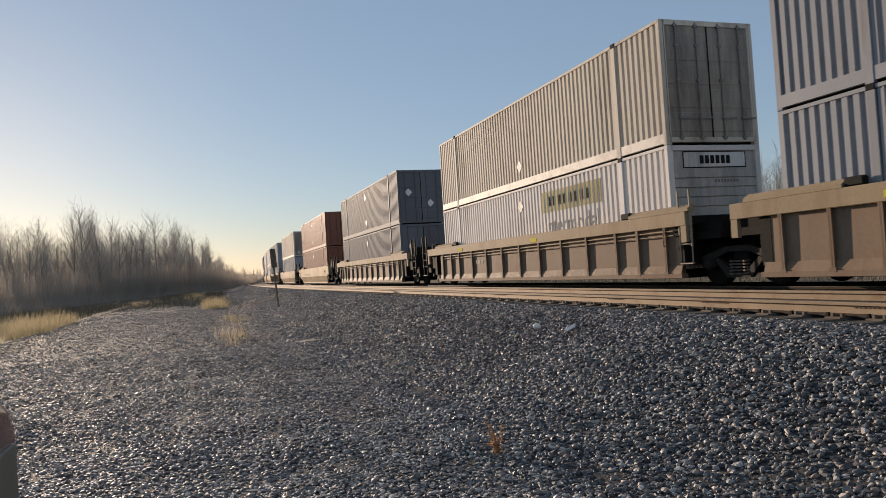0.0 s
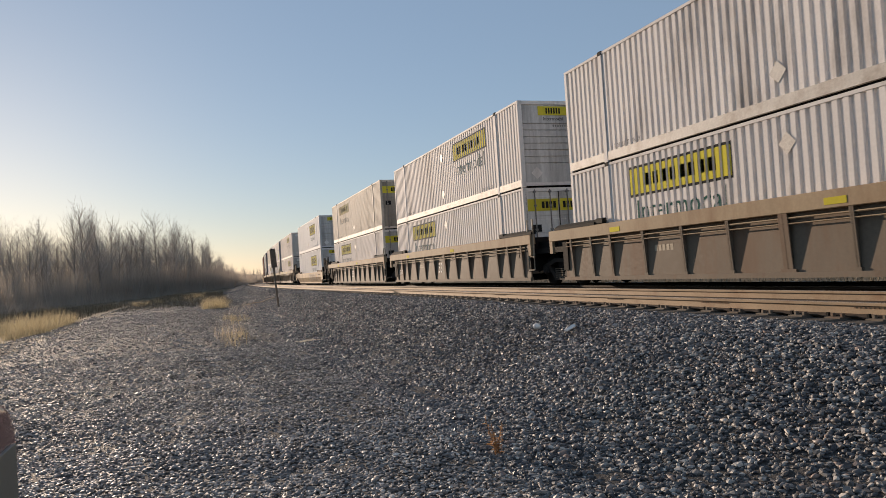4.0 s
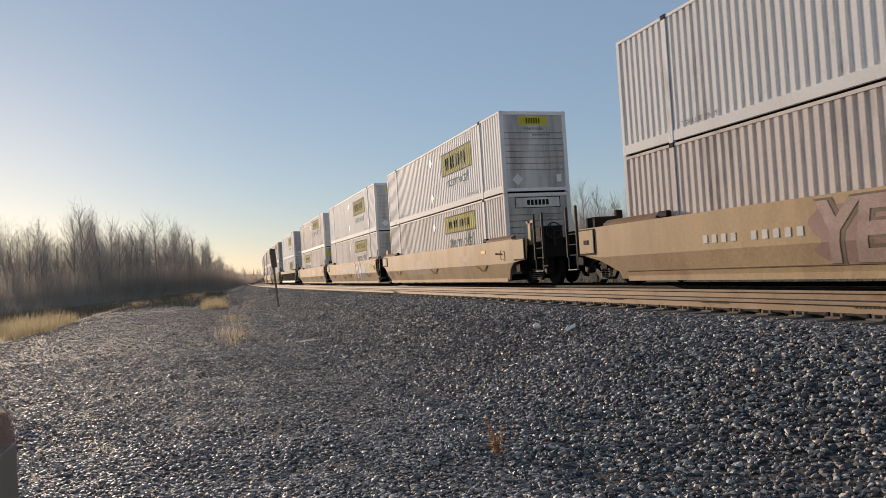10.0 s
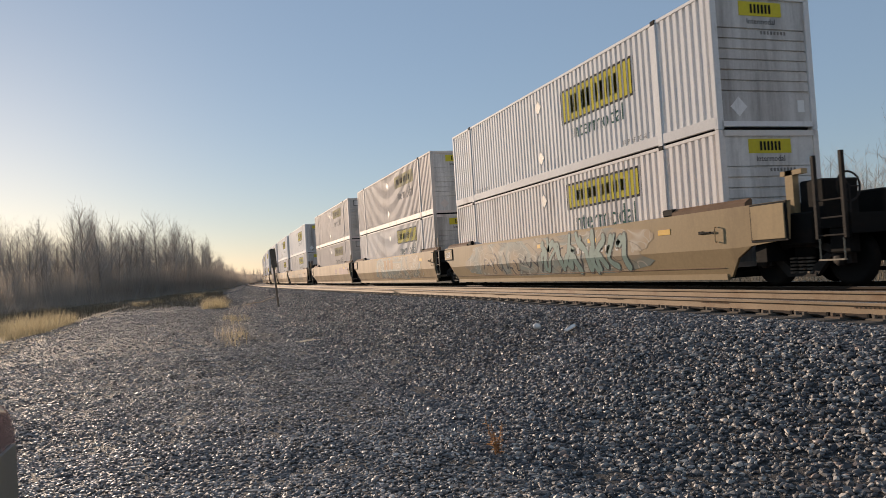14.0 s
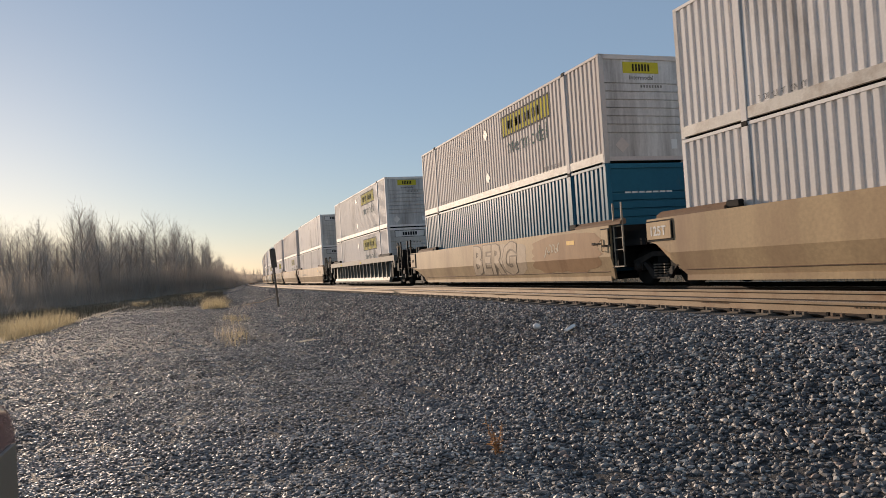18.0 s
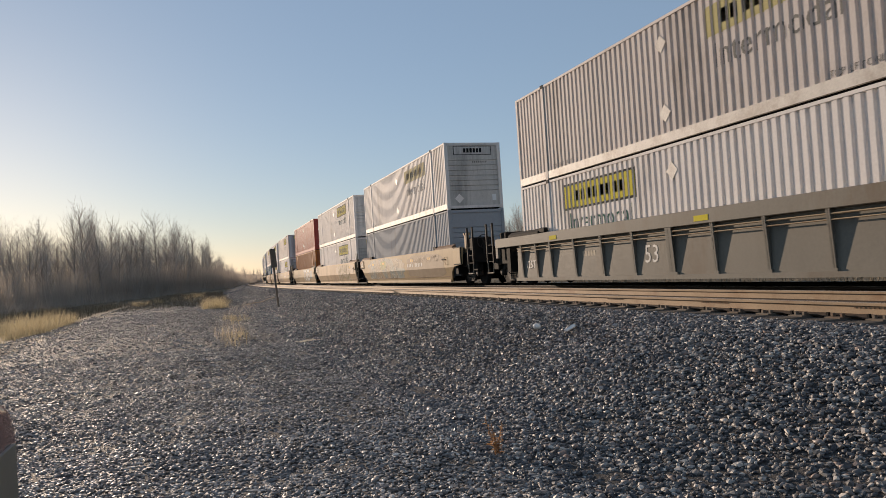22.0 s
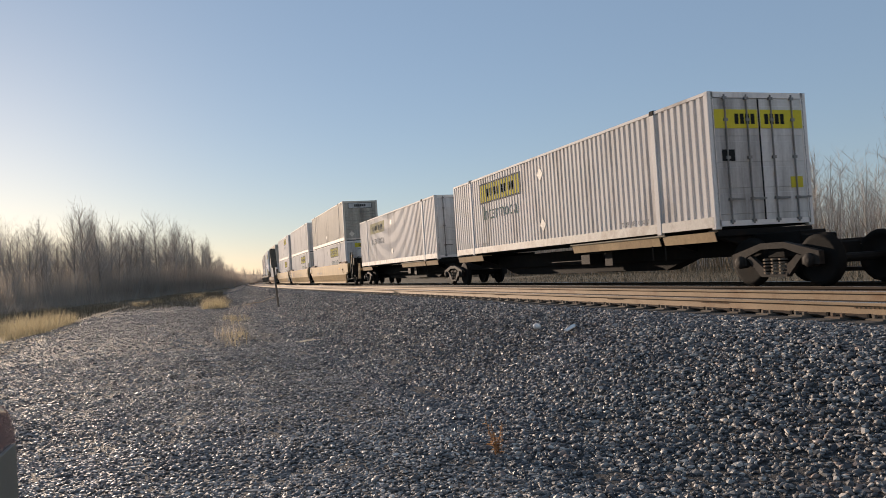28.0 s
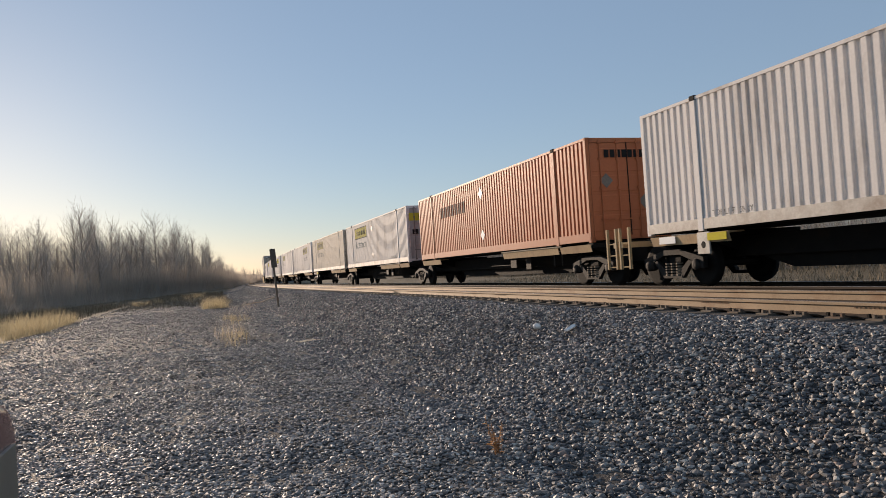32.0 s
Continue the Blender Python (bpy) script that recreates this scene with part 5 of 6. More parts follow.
# marks sprayed and painted on the smooth sides, by the same place
DECOR = {405.54: "o -5.6 -0.6 ghost ghost,o -7.1 -6.2 ghost ghost", 280.14: "b -1.5 7.2 buff 0.4 1.1,o -1.4 2.6 tag_pale tag_edge,o 4.9 7.0 tag_pale tag_edge,n -4.55 -1.85,l -3.7 -2.3 tag_edge 0.5 0.3,w -7.9 -4.75 AWG ghost tag_pale",
         233.21: "b -2.6 -0.6 ghost 0.85 0.5,b -8.0 -2.9 tan 0.85 0.6", 213.71: "b -1.6 4.6 ghost 0.85 0.6,b -5.2 -4.0 spray_teal 0.5 0.9,o -4.0 -1.8 spray tag_edge,b -7.6 -5.2 tag_green 0.95 0.4,l -7.2 -5.3 tag_pale 1.0 0.5,l -6.9 -6.0 tag_pale 0.5 0.3,l 1.2 2.8 tag_pale 0.4 0.35,b -0.3 0.9 spray_teal 0.9 0.4",
         194.33: "b -0.2 4.9 ghost 0.5 0.75,b -4.8 -3.5 ghost 0.95 0.25,5 0 0", 170.57: "n 2.15 4.98,b -1.7 2.2 rosy 0.4 1.1,w -1.6 2.1 YEARS tag_pink tag_edge,b -4.8 -2.8 rosy 0.85 0.45", 151.19: "b 0.6 1.3 buff 0.85 0.5,b -0.2 0.5 buff 0.85 0.5,b -0.95 -0.3 buff 0.85 0.5",
         131.81: "f 2.1 4.9,b -5.5 -2.0 buff 0.5 0.7", 108.16: "l -3.2 -1.4 tag_pale 0.5 0.5,b -3.3 -2.2 rosy 0.85 0.4,b -8.0 -4.0 rosy 0.8 0.55",
         88.68: "m -6.4 3.4,L -1.2 1.0 redbrown,l -6.6 -3.4 tag_pale 0.45 0.5,l -6.2 1.2 tag_pale 0.38 0.3", 69.39: "m -6.0 7.0,b 0.95 2.2 tan 0.85 0.6,o -4.6 0.2 spray_teal primer,l -3.4 5.0 spray_dark 0.4 0.8,n -4.7 -2.2",
         45.69: "b -7.0 5.0 buff 0.35 1.2,l -6.5 4.6 tag_pale 0.4 0.9,l -4.0 2.0 tag_pale 0.5 0.9,n 1.98 4.65,l -2.0 0.5 spray 0.9 0.25", -40.31: "b -3.5 1.5 ghost 0.4 1.1,w -2.5 1.5 BERG ghost tag_edge,b -8.0 -3.6 redbrown 0.4 1.15,l -5.6 -4.6 tag_pale 0.9 0.4",
         -59.66: "b -8.0 -5.6 rosy 0.45 1.0,b -1.4 1.2 ghost 0.85 0.6,o -6.2 -1.5 tag_pale primer,l -5.6 -1.8 tag_edge 0.5 0.8,l -7.85 -7.3 tag_pale 1.1 0.2", -79.15: "w 0.6 5.9 KOTOR ghost tag_pale,n -4.64 -2.0,b -7.0 -6.2 ghost 0.5 0.15",
         -103.29: "b -6.5 -4.6 spray_grey 0.6 0.8,w -4.55 -0.2 TCNES spray primer,l -6.1 -4.9 spray_teal 0.6 0.5,f 2.6 4.8", -122.49: "b -8.0 -0.6 ghost 0.82 0.62,o -6.2 -1.5 ghost tag_green",
         -141.97: "m -1.5 7.4,b -8.0 -1.6 buff 0.4 1.1,l -0.8 6.6 tag_pale 0.4 0.95,l 2.0 6.0 tag_pale 0.5 0.8,b 2.6 4.0 tag_green 0.9 0.5,n -4.6 -1.9,l -7.0 -2.5 ghost 1.1 0.3",
         -251.49: "b -8.2 -6.7 primer 0.4 0.5,f 2.1 4.9", -271.1: "b 7.1 8.3 primer 0.4 1.1,L 3.55 5.5 redbrown,f -3.0 -1.0", -290.9: "f 2.1 4.9", -227.81: "b -3.0 1.0 buff 0.45 0.5"}
RIDERS = []                                # (object, place along the line at 16 s, height, turn)


def build_train():
    rows = []
    for line in TRAIN.strip().splitlines():
        head, top, bottom = [x.split() for x in line.split("|")]
        rows.append((float(head[0]), head[1], head[2], "" if head[3] == "-" else head[3], top, bottom))
    for i, (s, kind, color, tag, top, bottom) in enumerate(rows):
        ahead = rows[i - 1][0] - s if i else 30
        behind = s - rows[i + 1][0] if i + 1 < len(rows) else 17.3
        mid = s + HALF
        if kind == "x":
            half = {True: behind / 2, False: 9.3}[behind < 18]
            car = spine_car(i == 52 or i == 55 or i == 60, i == 54 or i == 59, 9.3 if (i in (52, 54, 55, 59, 60)) else half, i in (57, 60))
            RIDERS.append((car, mid, 0.0, 0))
            box_ob = container(*top, "on a spine car")
            RIDERS.append((box_ob, mid, 1.21, 180 if top[1] == "D" else 0))
            continue
        RIDERS.append((well_car(kind, color, ahead > 21.5, behind > 21.5, tag, i, DECOR.get(s, ""), s), mid, 0.0, 0))
        RIDERS.append((container(*bottom, "low in a well"), mid, 0.345, 180 if bottom[1] == "D" else 0))
        RIDERS.append((container(*top, "stacked on top"), mid, 3.25, 180 if top[1] == "D" else 0))


build_train()

# ---------------------------------------------------------------- trees and brush


def crooked(bm, p, way, length, r0, r1, steps, sides, rng, wander, lift):
    """A crooked tapered stem; gives its points from foot to tip."""
    pts, w = [Vector(p)], Vector(way).normalized()
    for k in range(steps):
        w = (w + Vector((rng.gauss(0, wander), rng.gauss(0, wander), lift))).normalized()
        pts.append(pts[-1] + w * length / steps)
    for k in range(steps):
        a, b = r0 + (r1 - r0) * k / steps, r0 + (r1 - r0) * (k + 1) / steps
        tube(bm, pts[k], pts[k + 1], a, b, sides, False)
    return pts


def tree(kind, height, seed, label):
    rng = random.Random(seed)
    t = thing(kind, label, "tree", "bare trees along the line")
    wood, fine = bmesh.new(), bmesh.new()
    trunk = crooked(wood, (0, 0, -0.3), (rng.gauss(0, 0.05), rng.gauss(0, 0.05), 1), height, 0.05 + height * 0.007, 0.02, 9, 6, rng, 0.05, 0.02)
    spread = rng.uniform(0.8, 1.3)
    for k in range(34):
        f = 0.28 + 0.7 * (k + rng.random()) / 34
        i = min(int(f * 9), 8)
        p = trunk[i].lerp(trunk[i + 1], f * 9 - i)
        a = rng.uniform(0, 6.283)
        way = Vector((math.cos(a) * spread, math.sin(a) * spread, rng.uniform(0.9, 2.2)))
        ln = height * (0.46 - 0.3 * f) * rng.uniform(0.75, 1.2)
        limb = crooked(wood, p, way, ln, 0.018 + 0.032 * (1 - f), 0.009, 4, 4, rng, 0.14, 0.1)
        for j in range(6):
            q = limb[1 + j % 4].lerp(limb[max(0, j % 4)], rng.random())
            a = rng.uniform(0, 6.283)
            w2 = (limb[-1] - limb[0]).normalized() + Vector((math.cos(a), math.sin(a), rng.uniform(0.0, 1.0))) * 0.8
            l2 = ln * rng.uniform(0.25, 0.5)
            sub = crooked(fine, q, w2, l2, 0.009, 0.006, 2, 3, rng, 0.12, 0.1)
            for _ in range(2):
                a = rng.uniform(0, 6.283)
                w3 = (sub[-1] - sub[0]).normalized() + Vector((math.cos(a), math.sin(a), rng.uniform(-0.1, 0.9))) * 0.8
                crooked(fine, sub[rng.randrange(3)], w3, l2 * rng.uniform(0.35, 0.8), 0.006, 0.0035, 1, 3, rng, 0, 0)
    part("trunk", wood, M["bark"], t, "grey bark trunk and limbs")
    part("crown", fine, M["twig"], t, "bare twiggy crown")
    return t


def wood_top(s):
    """Height of the wood on the left at s."""
    return 9.2 + 4.3 * smooth(95, 145, s) - 3.6 * smooth(185, 230, s) - 3.9 * smooth(225, 320, s)


def build_trees():
    rng = random.Random(11)
    kinds = [tree("bare_tree", h, 20 + k, "leafless grey-brown tree with fine twigs at the wood's edge") for k, h in enumerate((12.5, 11.0, 10.0, 9.0, 8.0, 10.5, 11.5))]
    used = set()

    def plant(k, x, y, z, scale):
        m = Matrix.Translation((x, y, z)) @ pose(0, 0, 0, 0, 0, rng.uniform(0, 360)) @ Matrix.Diagonal((scale, scale, scale, 1))
        if k not in used:
            used.add(k)
            kinds[k].matrix_basis = m
            return
        c = copy_thing(kinds[k], m)
        c.scale = (scale, scale, scale)

    # left of the line, tallest where the wood comes nearest to the track
    for row, (du, count) in enumerate(((0, 76), (-4, 60))):
        for i in range(count):
            f = (i + rng.uniform(-0.5, 0.5)) / count
            s = 70 + 330 * max(f, 0) ** 1.3
            edge = -21 + 20 * smooth(70, 230, s) + 1.5 * noise.noise((s * 0.06, 2, 0))
            u = edge + du - rng.uniform(0, 3.5)
            tall = wood_top(s) / 10.4 * rng.uniform(0.72, 1.08)
            p = along(s, u, -1.05)
            plant(rng.randrange(7), p.x, p.y, p.z, tall)
    # the far wood that closes the line's bend
    for i in range(44):
        s = 400 + 380 * (i + rng.uniform(-0.5, 0.5)) / 44
        p = along(s, -2.5 - rng.uniform(0, 5), -1.05)
        plant(rng.randrange(7), p.x, p.y, p.z, rng.uniform(0.5, 0.68))
    # two slender trees that stand out over the rest, and one broad crown
    for s, u, k, scale in ((116, -16.0, 0, 1.06), (120, -15.0, 6, 1.13), (150, -10.0, 1, 1.36), (159, -7.6, 5, 1.25), (166, -6.4, 3, 1.35)):
        p = along(s, u, -1.05)
        plant(k, p.x, p.y, p.z, scale)
    # right of the line, behind the train
    for row, (du, count) in enumerate(((0, 32), (6, 26))):
        for i in range(count):
            s = 8 + 240 * ((i + rng.uniform(-0.5, 0.5)) / count if i else 0)
            u = 49 + du + 8 * smooth(60, 200, s) + rng.uniform(-2, 3)
            p = along(s, u, -1.1)
            plant(rng.randrange(7), p.x, p.y, p.z, rng.uniform(0.75, 1.1))


build_trees()


def blades(name, label, category, mat, patches, seed):
    """Thin upright stems: patches of (u0, u1, s0, s1, count, least and greatest height, half width, lean)."""
    rng = np.random.default_rng(seed)
    vs, fs = [], []
    for u0, u1, s0, s1, count, lo, hi, w, lean in patches:
        for _ in range(count):
            u, s = rng.uniform(u0, u1), rng.uniform(s0, s1)
            p = along(s, u, ground_z(u, s) - 0.03)
            h, a = rng.uniform(lo, hi), rng.uniform(0, 6.283)
            d = Vector((math.cos(a), math.sin(a), 0))
            tip = p + Vector((rng.normal(0, lean) * h, rng.normal(0, lean) * h, h))
            mid = p.lerp(tip, 0.55) + Vector((rng.normal(0, lean * 0.25) * h, rng.normal(0, lean * 0.25) * h, 0.06 * h))
            n = len(vs)
            vs += [p - d * w, p + d * w, mid + d * w * 0.75, mid - d * w * 0.75, tip + d * w * 0.3, tip - d * w * 0.3]
            fs += [(n, n + 1, n + 2, n + 3), (n + 3, n + 2, n + 4, n + 5)]
    me = bpy.data.meshes.new(name)
    me.from_pydata(vs, [], fs)
    me.materials.append(mat)
    return tagged(new(name, me), label, category, kind="stuff")


def woods(name, label, patches, seed):
    """A far thicket of thin bare stems with upswept twigs: patches of (u0, u1, s0, s1, stems, least and greatest height)."""
    rng = np.random.default_rng(seed)
    vs, fs = [], []

    def blade(p, q, w, v):
        a = rng.uniform(0, 3.142)
        d = Vector((math.cos(a), math.sin(a), 0)) * w
        e = Vector((math.cos(a), math.sin(a), 0)) * v
        n = len(vs)
        vs.extend((p - d, p + d, q + e, q - e))
        fs.append((n, n + 1, n + 2, n + 3))

    for u0, u1, s0, s1, count, lo, hi in patches:
        for _ in range(count):
            u, s = rng.uniform(u0, u1), rng.uniform(s0, s1)
            p = along(s, u, ground_z(u, s) - 0.1)
            h = rng.uniform(lo, hi) * (0.95 + 0.4 * noise.noise((u * 0.07, s * 0.07, 5)))
            wide = 1.0 if u < 20 else 1.7
            top = p + Vector((rng.normal(0, 0.06) * h, rng.normal(0, 0.06) * h, h))
            blade(p, top, 0.035, 0.006)
            for _ in range(16 if s < 330 else 7):
                q = p.lerp(top, rng.uniform(0.3, 1.0))
                ln, a = h * rng.uniform(0.06, 0.2), rng.uniform(0, 6.283)
                r = q + Vector((math.cos(a) * 0.8, math.sin(a) * 0.8, rng.uniform(0.3, 1.1))) * ln
                blade(q, r, 0.009 * wide, 0.004 * wide)
                a += rng.uniform(-1, 1)
                blade(q.lerp(r, 0.5), q.lerp(r, 0.5) + Vector((math.cos(a) * 0.7, math.sin(a) * 0.7, rng.uniform(0.2, 1.0))) * ln * 0.6, 0.008, 0.005)
    me = bpy.data.meshes.new(name)
    me.from_pydata(vs, [], fs)
    me.materials.append(M["twig"])
    tagged(new(name, me), label, "woods", kind="stuff")


def edge_u(s):
    return -21 + 20 * smooth(70, 230, s)


brush = [(edge_u(s) - 8, edge_u(s) + 3.5, s, s + 10, 1250, 0.8, 0.5 * wood_top(s), 0.024 if s < 130 else 0.04, 0.2) for s in range(70, 330, 10)]
brush += [(-9, 1.5, s, s + 20, 900, 1.0, 5.0, 0.08, 0.2) for s in range(330, 800, 20)]
brush += [(edge_u(s) + 2.5, edge_u(s) + 6, s, s + 10, 500, 0.3, 1.3, 0.02, 0.3) for s in range(60, 300, 10)]
far_brush = [(42, 58, s, s + 12, 700, 0.8, 4.5, 0.018, 0.22) for s in range(6, 180, 12)]
woods("far_woods", "dense leafless grey-brown thicket behind the front trees", [
    (edge_u(s) - 26, edge_u(s) - 2, s, s + 12, 210 if s < 115 else 360 if s < 210 else 150, 0.5 * wood_top(s), 1.02 * wood_top(s)) for s in range(80, 800, 12)] + [
    (46, 75, s, s + 14, 330, 5.0, 11.0) for s in range(4, 200, 14)], 29)
blades("brush", "tangled brown leafless brush along the wood's edge", "brush", M["brush"], brush, 31)
blades("far_brush", "low dark leafless brush beyond the tracks", "brush", M["dull"], far_brush, 33)
tuft_rng = random.Random(8)


def tufts(u0, u1, s0, s1, count, tall, per=75):
    """Patches for rounded clumps of grass, taller in the middle."""
    rows = []
    for _ in range(count):
        u, s, k = tuft_rng.uniform(u0, u1), tuft_rng.uniform(s0, s1), tuft_rng.uniform(0.6, 1.15)
        rows.append((u - 0.14, u + 0.14, s - 0.2, s + 0.2, per // 2, 0.6 * tall * k, tall * k, 0.005, 0.28))
        rows.append((u - 0.32, u + 0.32, s - 0.4, s + 0.4, per, 0.25 * tall * k, 0.7 * tall * k, 0.005, 0.5))
    return rows


blades("dry_grass", "tufts of tall dry golden grass beside the gravel", "grass", M["straw"], [
    *tufts(-8.5, -5.9, 31, 37, 19, 0.8), *tufts(-9.0, -6.1, 37, 44, 27, 0.95), *tufts(-13, -9.5, 30, 44, 30, 0.8), *tufts(-5.5, -3.4, 62, 75, 10, 0.6, 50),
    *tufts(-3.2, 0.0, 64, 110, 16, 0.6, 60), *tufts(0.3, 1.3, 44.5, 51, 12, 0.85), *tufts(0.9, 1.7, 27, 33, 9, 0.35, 16), *tufts(0.6, 1.2, 18, 22, 6, 0.4, 12),
    (-13, -6, 26, 30, 500, 0.15, 0.4, 0.006, 0.4)], 37)
blades("dull_weeds", "low dull brown weeds on the soil", "weeds", M["dull"], [
    (-5.6, 2.2, 52, 120, 7000, 0.08, 0.45, 0.012, 0.4), (-16, -6.5, 44, 80, 4000, 0.2, 0.7, 0.012, 0.3), (-14, -8, 20, 30, 900, 0.2, 0.5, 0.008, 0.3),
    (16, 42, 3, 80, 9000, 0.15, 0.5, 0.014, 0.35)], 43)
blades("weed_stalks", "thin brown weed stalks in the gravel", "weeds", M["brush"], [
    (0.3, 1.0, 19, 23, 50, 0.25, 0.6, 0.006, 0.2), (1.2, 2.8, 36, 46, 60, 0.2, 0.45, 0.007, 0.25), (-2, 1, 26, 40, 60, 0.1, 0.3, 0.006, 0.3)], 41)

weed = tagged(new("weed"), "small orange-brown dead weed in the gravel", "weed")
rng = random.Random(5)
stems, leaves = bmesh.new(), bmesh.new()
for k in range(16):
    a, h = rng.uniform(0, 6.28), rng.uniform(0.09, 0.34)
    base = Vector((rng.gauss(0, 0.02), rng.gauss(0, 0.02), -0.02))
    tip = Vector((math.cos(a) * h * 0.3, math.sin(a) * h * 0.3, h))
    tube(stems, base, tip, 0.004, 0.002, 4, False)
    for j in range(9):
        p = base.lerp(tip, 0.25 + 0.08 * j)
        q = p + Vector((rng.gauss(0, 0.03), rng.gauss(0, 0.03), rng.gauss(0.01, 0.02)))
        d = Vector((rng.gauss(0, 1), rng.gauss(0, 1), rng.gauss(0, 1))).normalized() * 0.008
        leaves.faces.new([leaves.verts.new(v) for v in (p, p.lerp(q, 0.5) + d, q, p.lerp(q, 0.5) - d)])
part("stem", stems, M["redweed"], weed)
part("leaves", leaves, M["redweed"], weed)
weed.matrix_basis = Matrix.Translation((2.19, 5.53, ground_z(2.19, 5.53) + 0.02)) @ Matrix.Scale(0.85, 4)

# ---------------------------------------------------------------- line-side things
sign = thing("sign_post", "leaning dark steel post with a narrow weathered sign plate", "sign post")
part("post", boxes((-0.045, 0.045, -0.03, 0.03, -0.3, 2.82), chamfer=0.008), M["post"], sign)
part("sign_plate", boxes((-0.1, 0.17, -0.055, -0.035, 1.9, 2.8), chamfer=0.01), M["post"], sign, "dark narrow sign plate seen from behind")
part("bolt", boxes((-0.02, 0.02, -0.07, -0.05, 2.2, 2.24), (-0.02, 0.02, -0.07, -0.05, 2.76, 2.8)), M["cast"], sign)
sign.matrix_basis = pose(3.55, 36.0, ground_z(3.55, 36.0) , 0, -3.9, 0)

scrap = thing("plastic_scrap", "small white plastic scrap lying on the ballast", "litter")
bm = bmesh.new()
prism(bm, [(-0.16, -0.025), (0.1, -0.035), (0.17, 0.0), (0.12, 0.03), (-0.05, 0.02), (-0.15, 0.035)], "Z", 0, 0.015)
part("sheet", bm, M["litter"], scrap)
scrap.matrix_basis = pose(4.68, 8.85, ground_z(4.68, 8.85) + 0.045, 12, -8, 40)
pale = thing("pale_stone", "single pale rounded stone on the dark ballast", "stone")
bm = bmesh.new()
bmesh.ops.create_icosphere(bm, subdivisions=2, radius=0.06)
for v in bm.verts:
    v.co *= 1 + 0.25 * noise.noise(v.co * 14)
    v.co.z *= 0.75
part("rock", bm, M["litter"], pale)
pale.matrix_basis = pose(4.61, 9.74, ground_z(4.61, 9.74) + 0.05)
stick = thing("fallen_branch", "dark crooked branch lying on the gravel", "branch")
bm = bmesh.new()
pts = [(-0.9, 0, 0.05), (-0.4, 0.1, 0.12), (0.1, 0.02, 0.16), (0.6, 0.12, 0.3), (1.0, 0.1, 0.34)]
for a, b in zip(pts, pts[1:]):
    tube(bm, a, b, 0.03, 0.022, 5)
tube(bm, pts[1], (-0.2, 0.3, 0.3), 0.018, 0.01, 5)
part("wood", bm, M["brush"], stick)
stick.matrix_basis = pose(3.24, 43.5, ground_z(3.24, 43.5), 0, 0, 20)


sand = thing("sand_patch", "small pale heap of sandy soil on the gravel", "sand")
bm = bmesh.new()
bmesh.ops.create_grid(bm, x_segments=16, y_segments=16, size=0.5)
for v in bm.verts:
    r = v.co.length / 0.5
    v.co.z = 0.07 * max(0, 1 - r * r * (1 + 0.4 * noise.noise(v.co * 5))) - 0.04 + 0.015 * noise.noise(v.co * 12)
part("heap", bm, M["sand"], sand)
sand.matrix_basis = pose(2.45, 17.6, ground_z(2.45, 17.6) + 0.01)
twig = thing("broken_stick", "thin dark broken stick lying by the sand", "stick")
bm = bmesh.new()
for a, b in (((-0.25, 0, 0.03), (0.05, 0.06, 0.08)), ((0.05, 0.06, 0.08), (0.3, 0.02, 0.14)), ((0.0, 0.04, 0.07), (0.12, 0.16, 0.2))):
    tube(bm, a, b, 0.013, 0.008, 5)
part("wood", bm, M["post"], twig)
twig.matrix_basis = pose(2.62, 18.4, ground_z(2.62, 18.4), 0, 0, 15)


# ---------------------------------------------------------------- the parked car
def car_shell(outline, half, taper, top):
    """A body side view drawn across the width, drawn in towards the roof and rounded."""
    bm = bmesh.new()
    prism(bm, outline, "X", -half, half)
    for v in bm.verts:
        if v.co.z > top:
            v.co.x *= taper
    bmesh.ops.bevel(bm, geom=bm.edges[:], offset=0.09, segments=4, affect="EDGES", profile=0.6)
    for f in bm.faces:
        f.smooth = True
    return bm


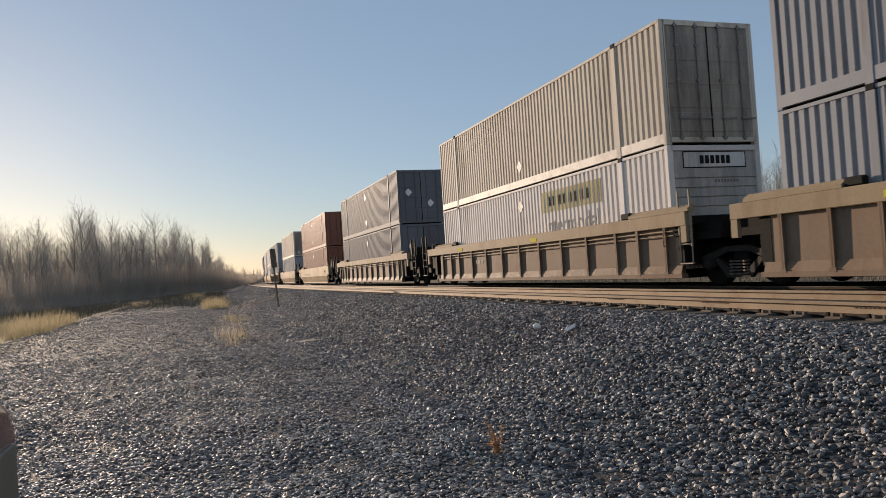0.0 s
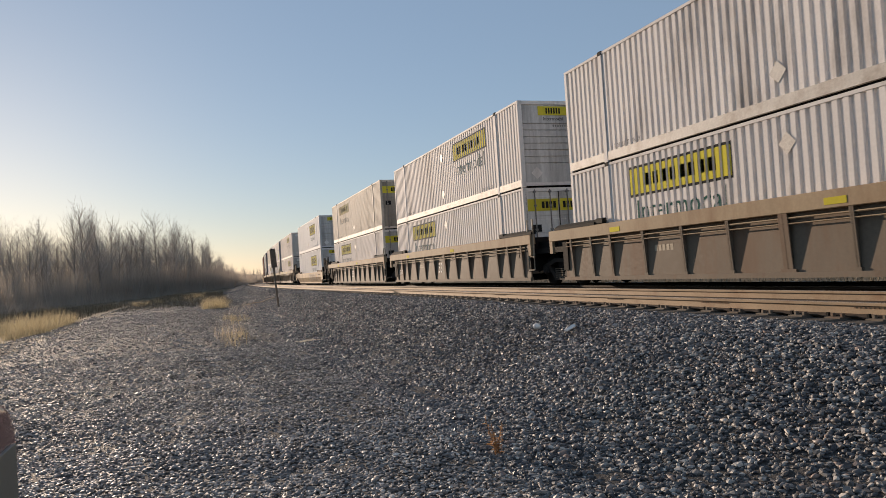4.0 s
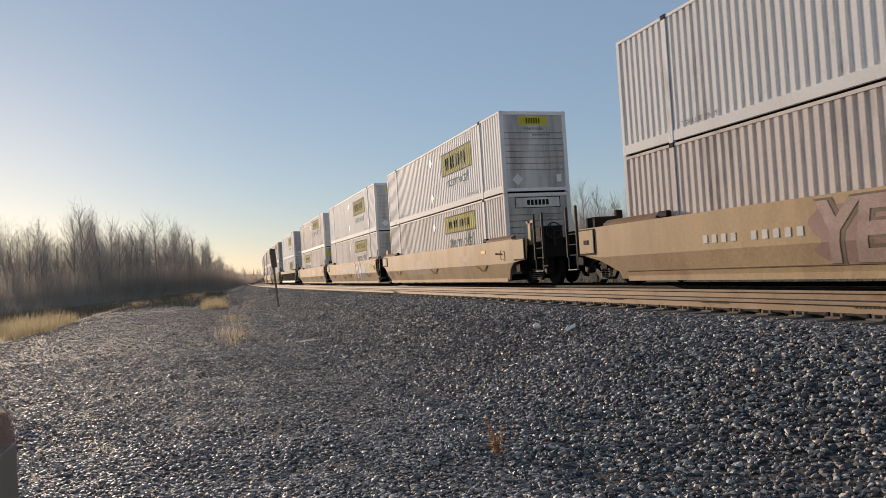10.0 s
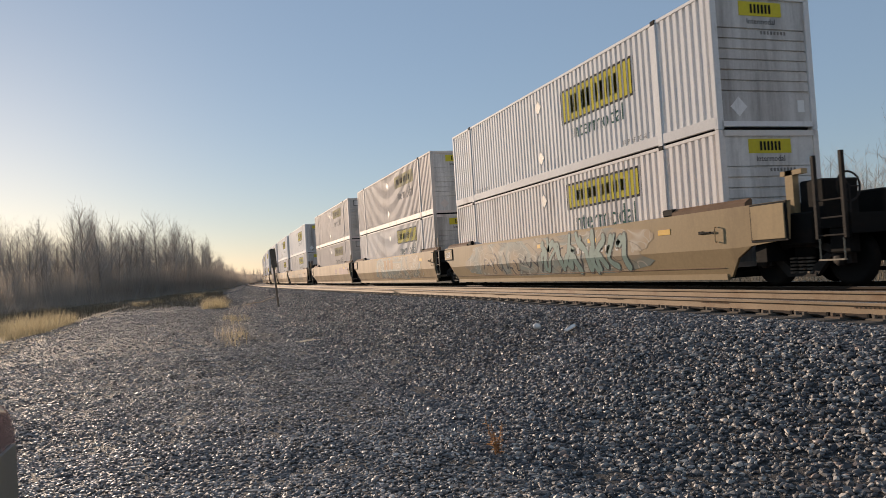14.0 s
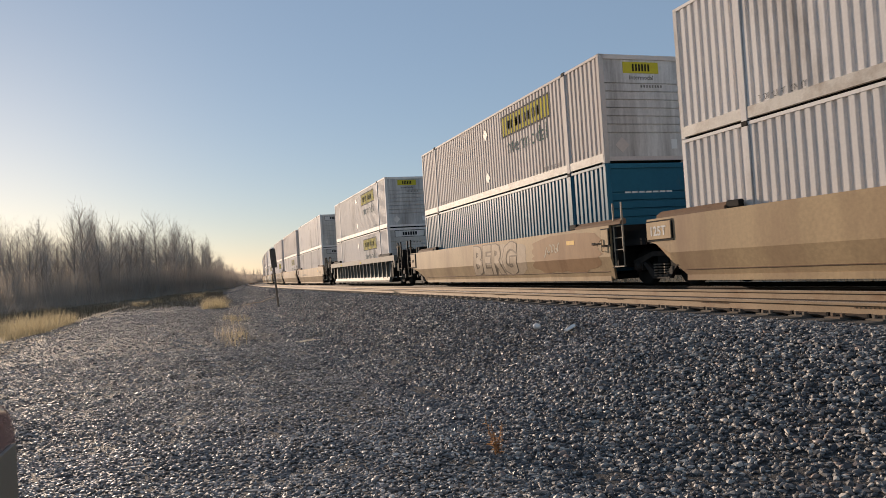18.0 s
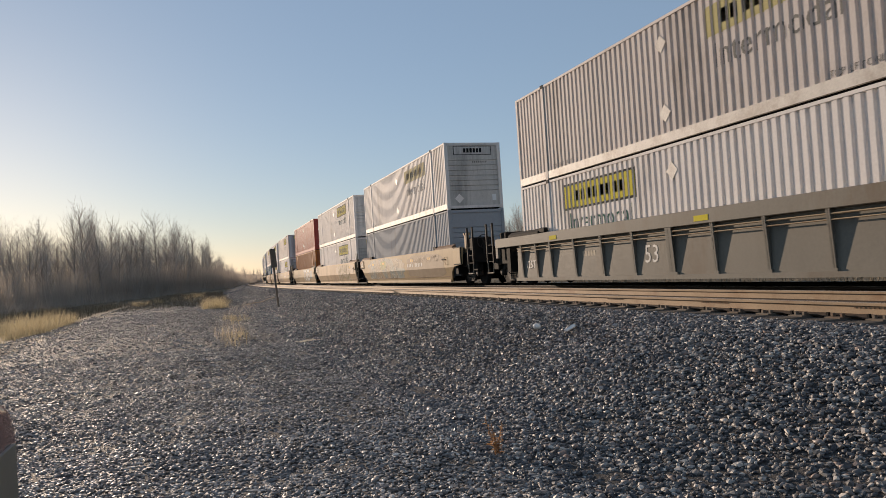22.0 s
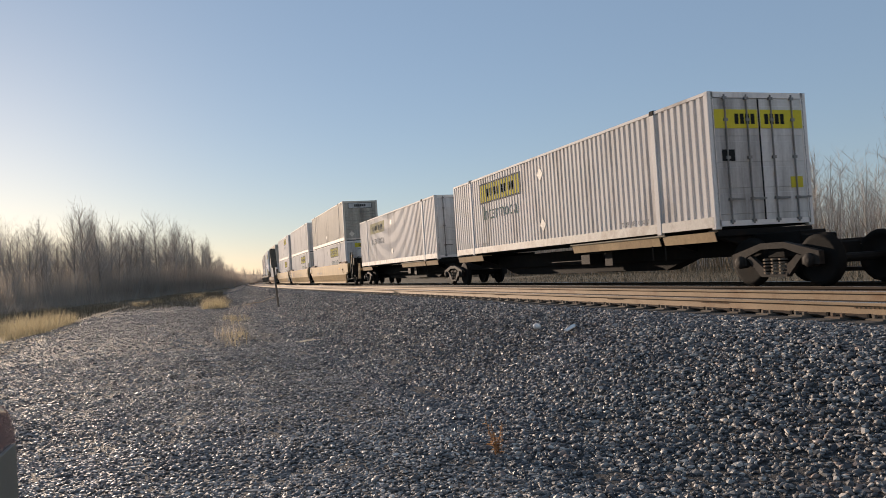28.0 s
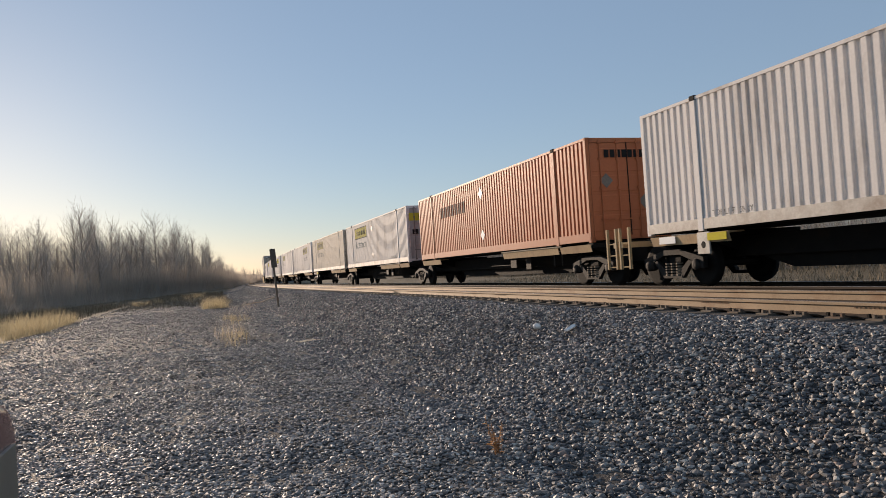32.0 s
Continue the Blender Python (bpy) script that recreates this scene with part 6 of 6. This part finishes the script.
car = thing("parked_car", "glossy maroon car parked on the gravel lot", "car")
part("body", car_shell([(-2.2, 0.32), (-2.25, 0.95), (-1.9, 1.18), (0.75, 1.26), (1.9, 1.22), (2.19, 1.17), (2.25, 1.05), (2.22, 0.32)], 0.92, 0.99, 1.0), M["car_red"], car)
part("cabin", car_shell([(-2.0, 1.16), (-1.6, 1.78), (-0.1, 1.8), (0.9, 1.18)], 0.84, 0.82, 1.3), M["car_grey"], car, "dark glazed cabin")
part("bumper", car_shell([(2.1, 0.3), (2.1, 0.62), (2.31, 0.6), (2.31, 0.34)], 0.9, 1, 9), M["car_grey"], car, "grey plastic bumper")
# grey-olive panel added for the greyish lower tone of the side
bm = bmesh.new()
box(bm, 0.9, 0.923, 1.35, 2.13, 0.34, 1.03, chamfer=0.002)
part("side_cladding", bm, M["car_grey"], car, "added grey-olive panel on the side")
# pale strip added on the shoulder in place of a sky highlight
part("roof_trim", boxes((0.86, 0.905, 1.2, 2.0, 1.17, 1.225), chamfer=0.012), M["lamp_lens"], car, "pale strip standing in for a sky highlight")
for sx in (-1, 1):
    bm = bmesh.new()
    box(bm, sx * 0.55 - 0.16, sx * 0.55 + 0.16, 2.14, 2.262, 0.78, 0.93, chamfer=0.03)
    part("headlight", bm, M["lamp_lens"], car, "clear headlight")
    for y in (-1.4, 1.42):
        w = shared("wheel", "car_wheel", lambda: lathe(bmesh.new(), [(-0.1, 0.2), (-0.11, 0.33), (-0.07, 0.36), (0.07, 0.36), (0.11, 0.33), (0.1, 0.2)], 28), M["rubber"], car, (sx * 0.84, y, 0.36), "black tyre")
        shared("rim", "car_rim", lambda: lathe(bmesh.new(), [(-0.095, 0.05), (-0.09, 0.21), (0.09, 0.21), (0.095, 0.05)], 20), M["cast"], w)
car.matrix_basis = pose(-1.535, 0.7, -0.77)


# ---------------------------------------------------------------- what moves
def place_at(t):
    """How far the train has come since 16 s."""
    return 28.533 * (t - 16) + 0.01152 * (t - 16) ** 2


def motions():
    for ob, s, z, turn in RIDERS:
        rows = []
        for t in range(0, 33, 2):
            rows.append((t, lay(s + place_at(t), MAIN, z, turn)))
        walk(ob, rows)


motions()
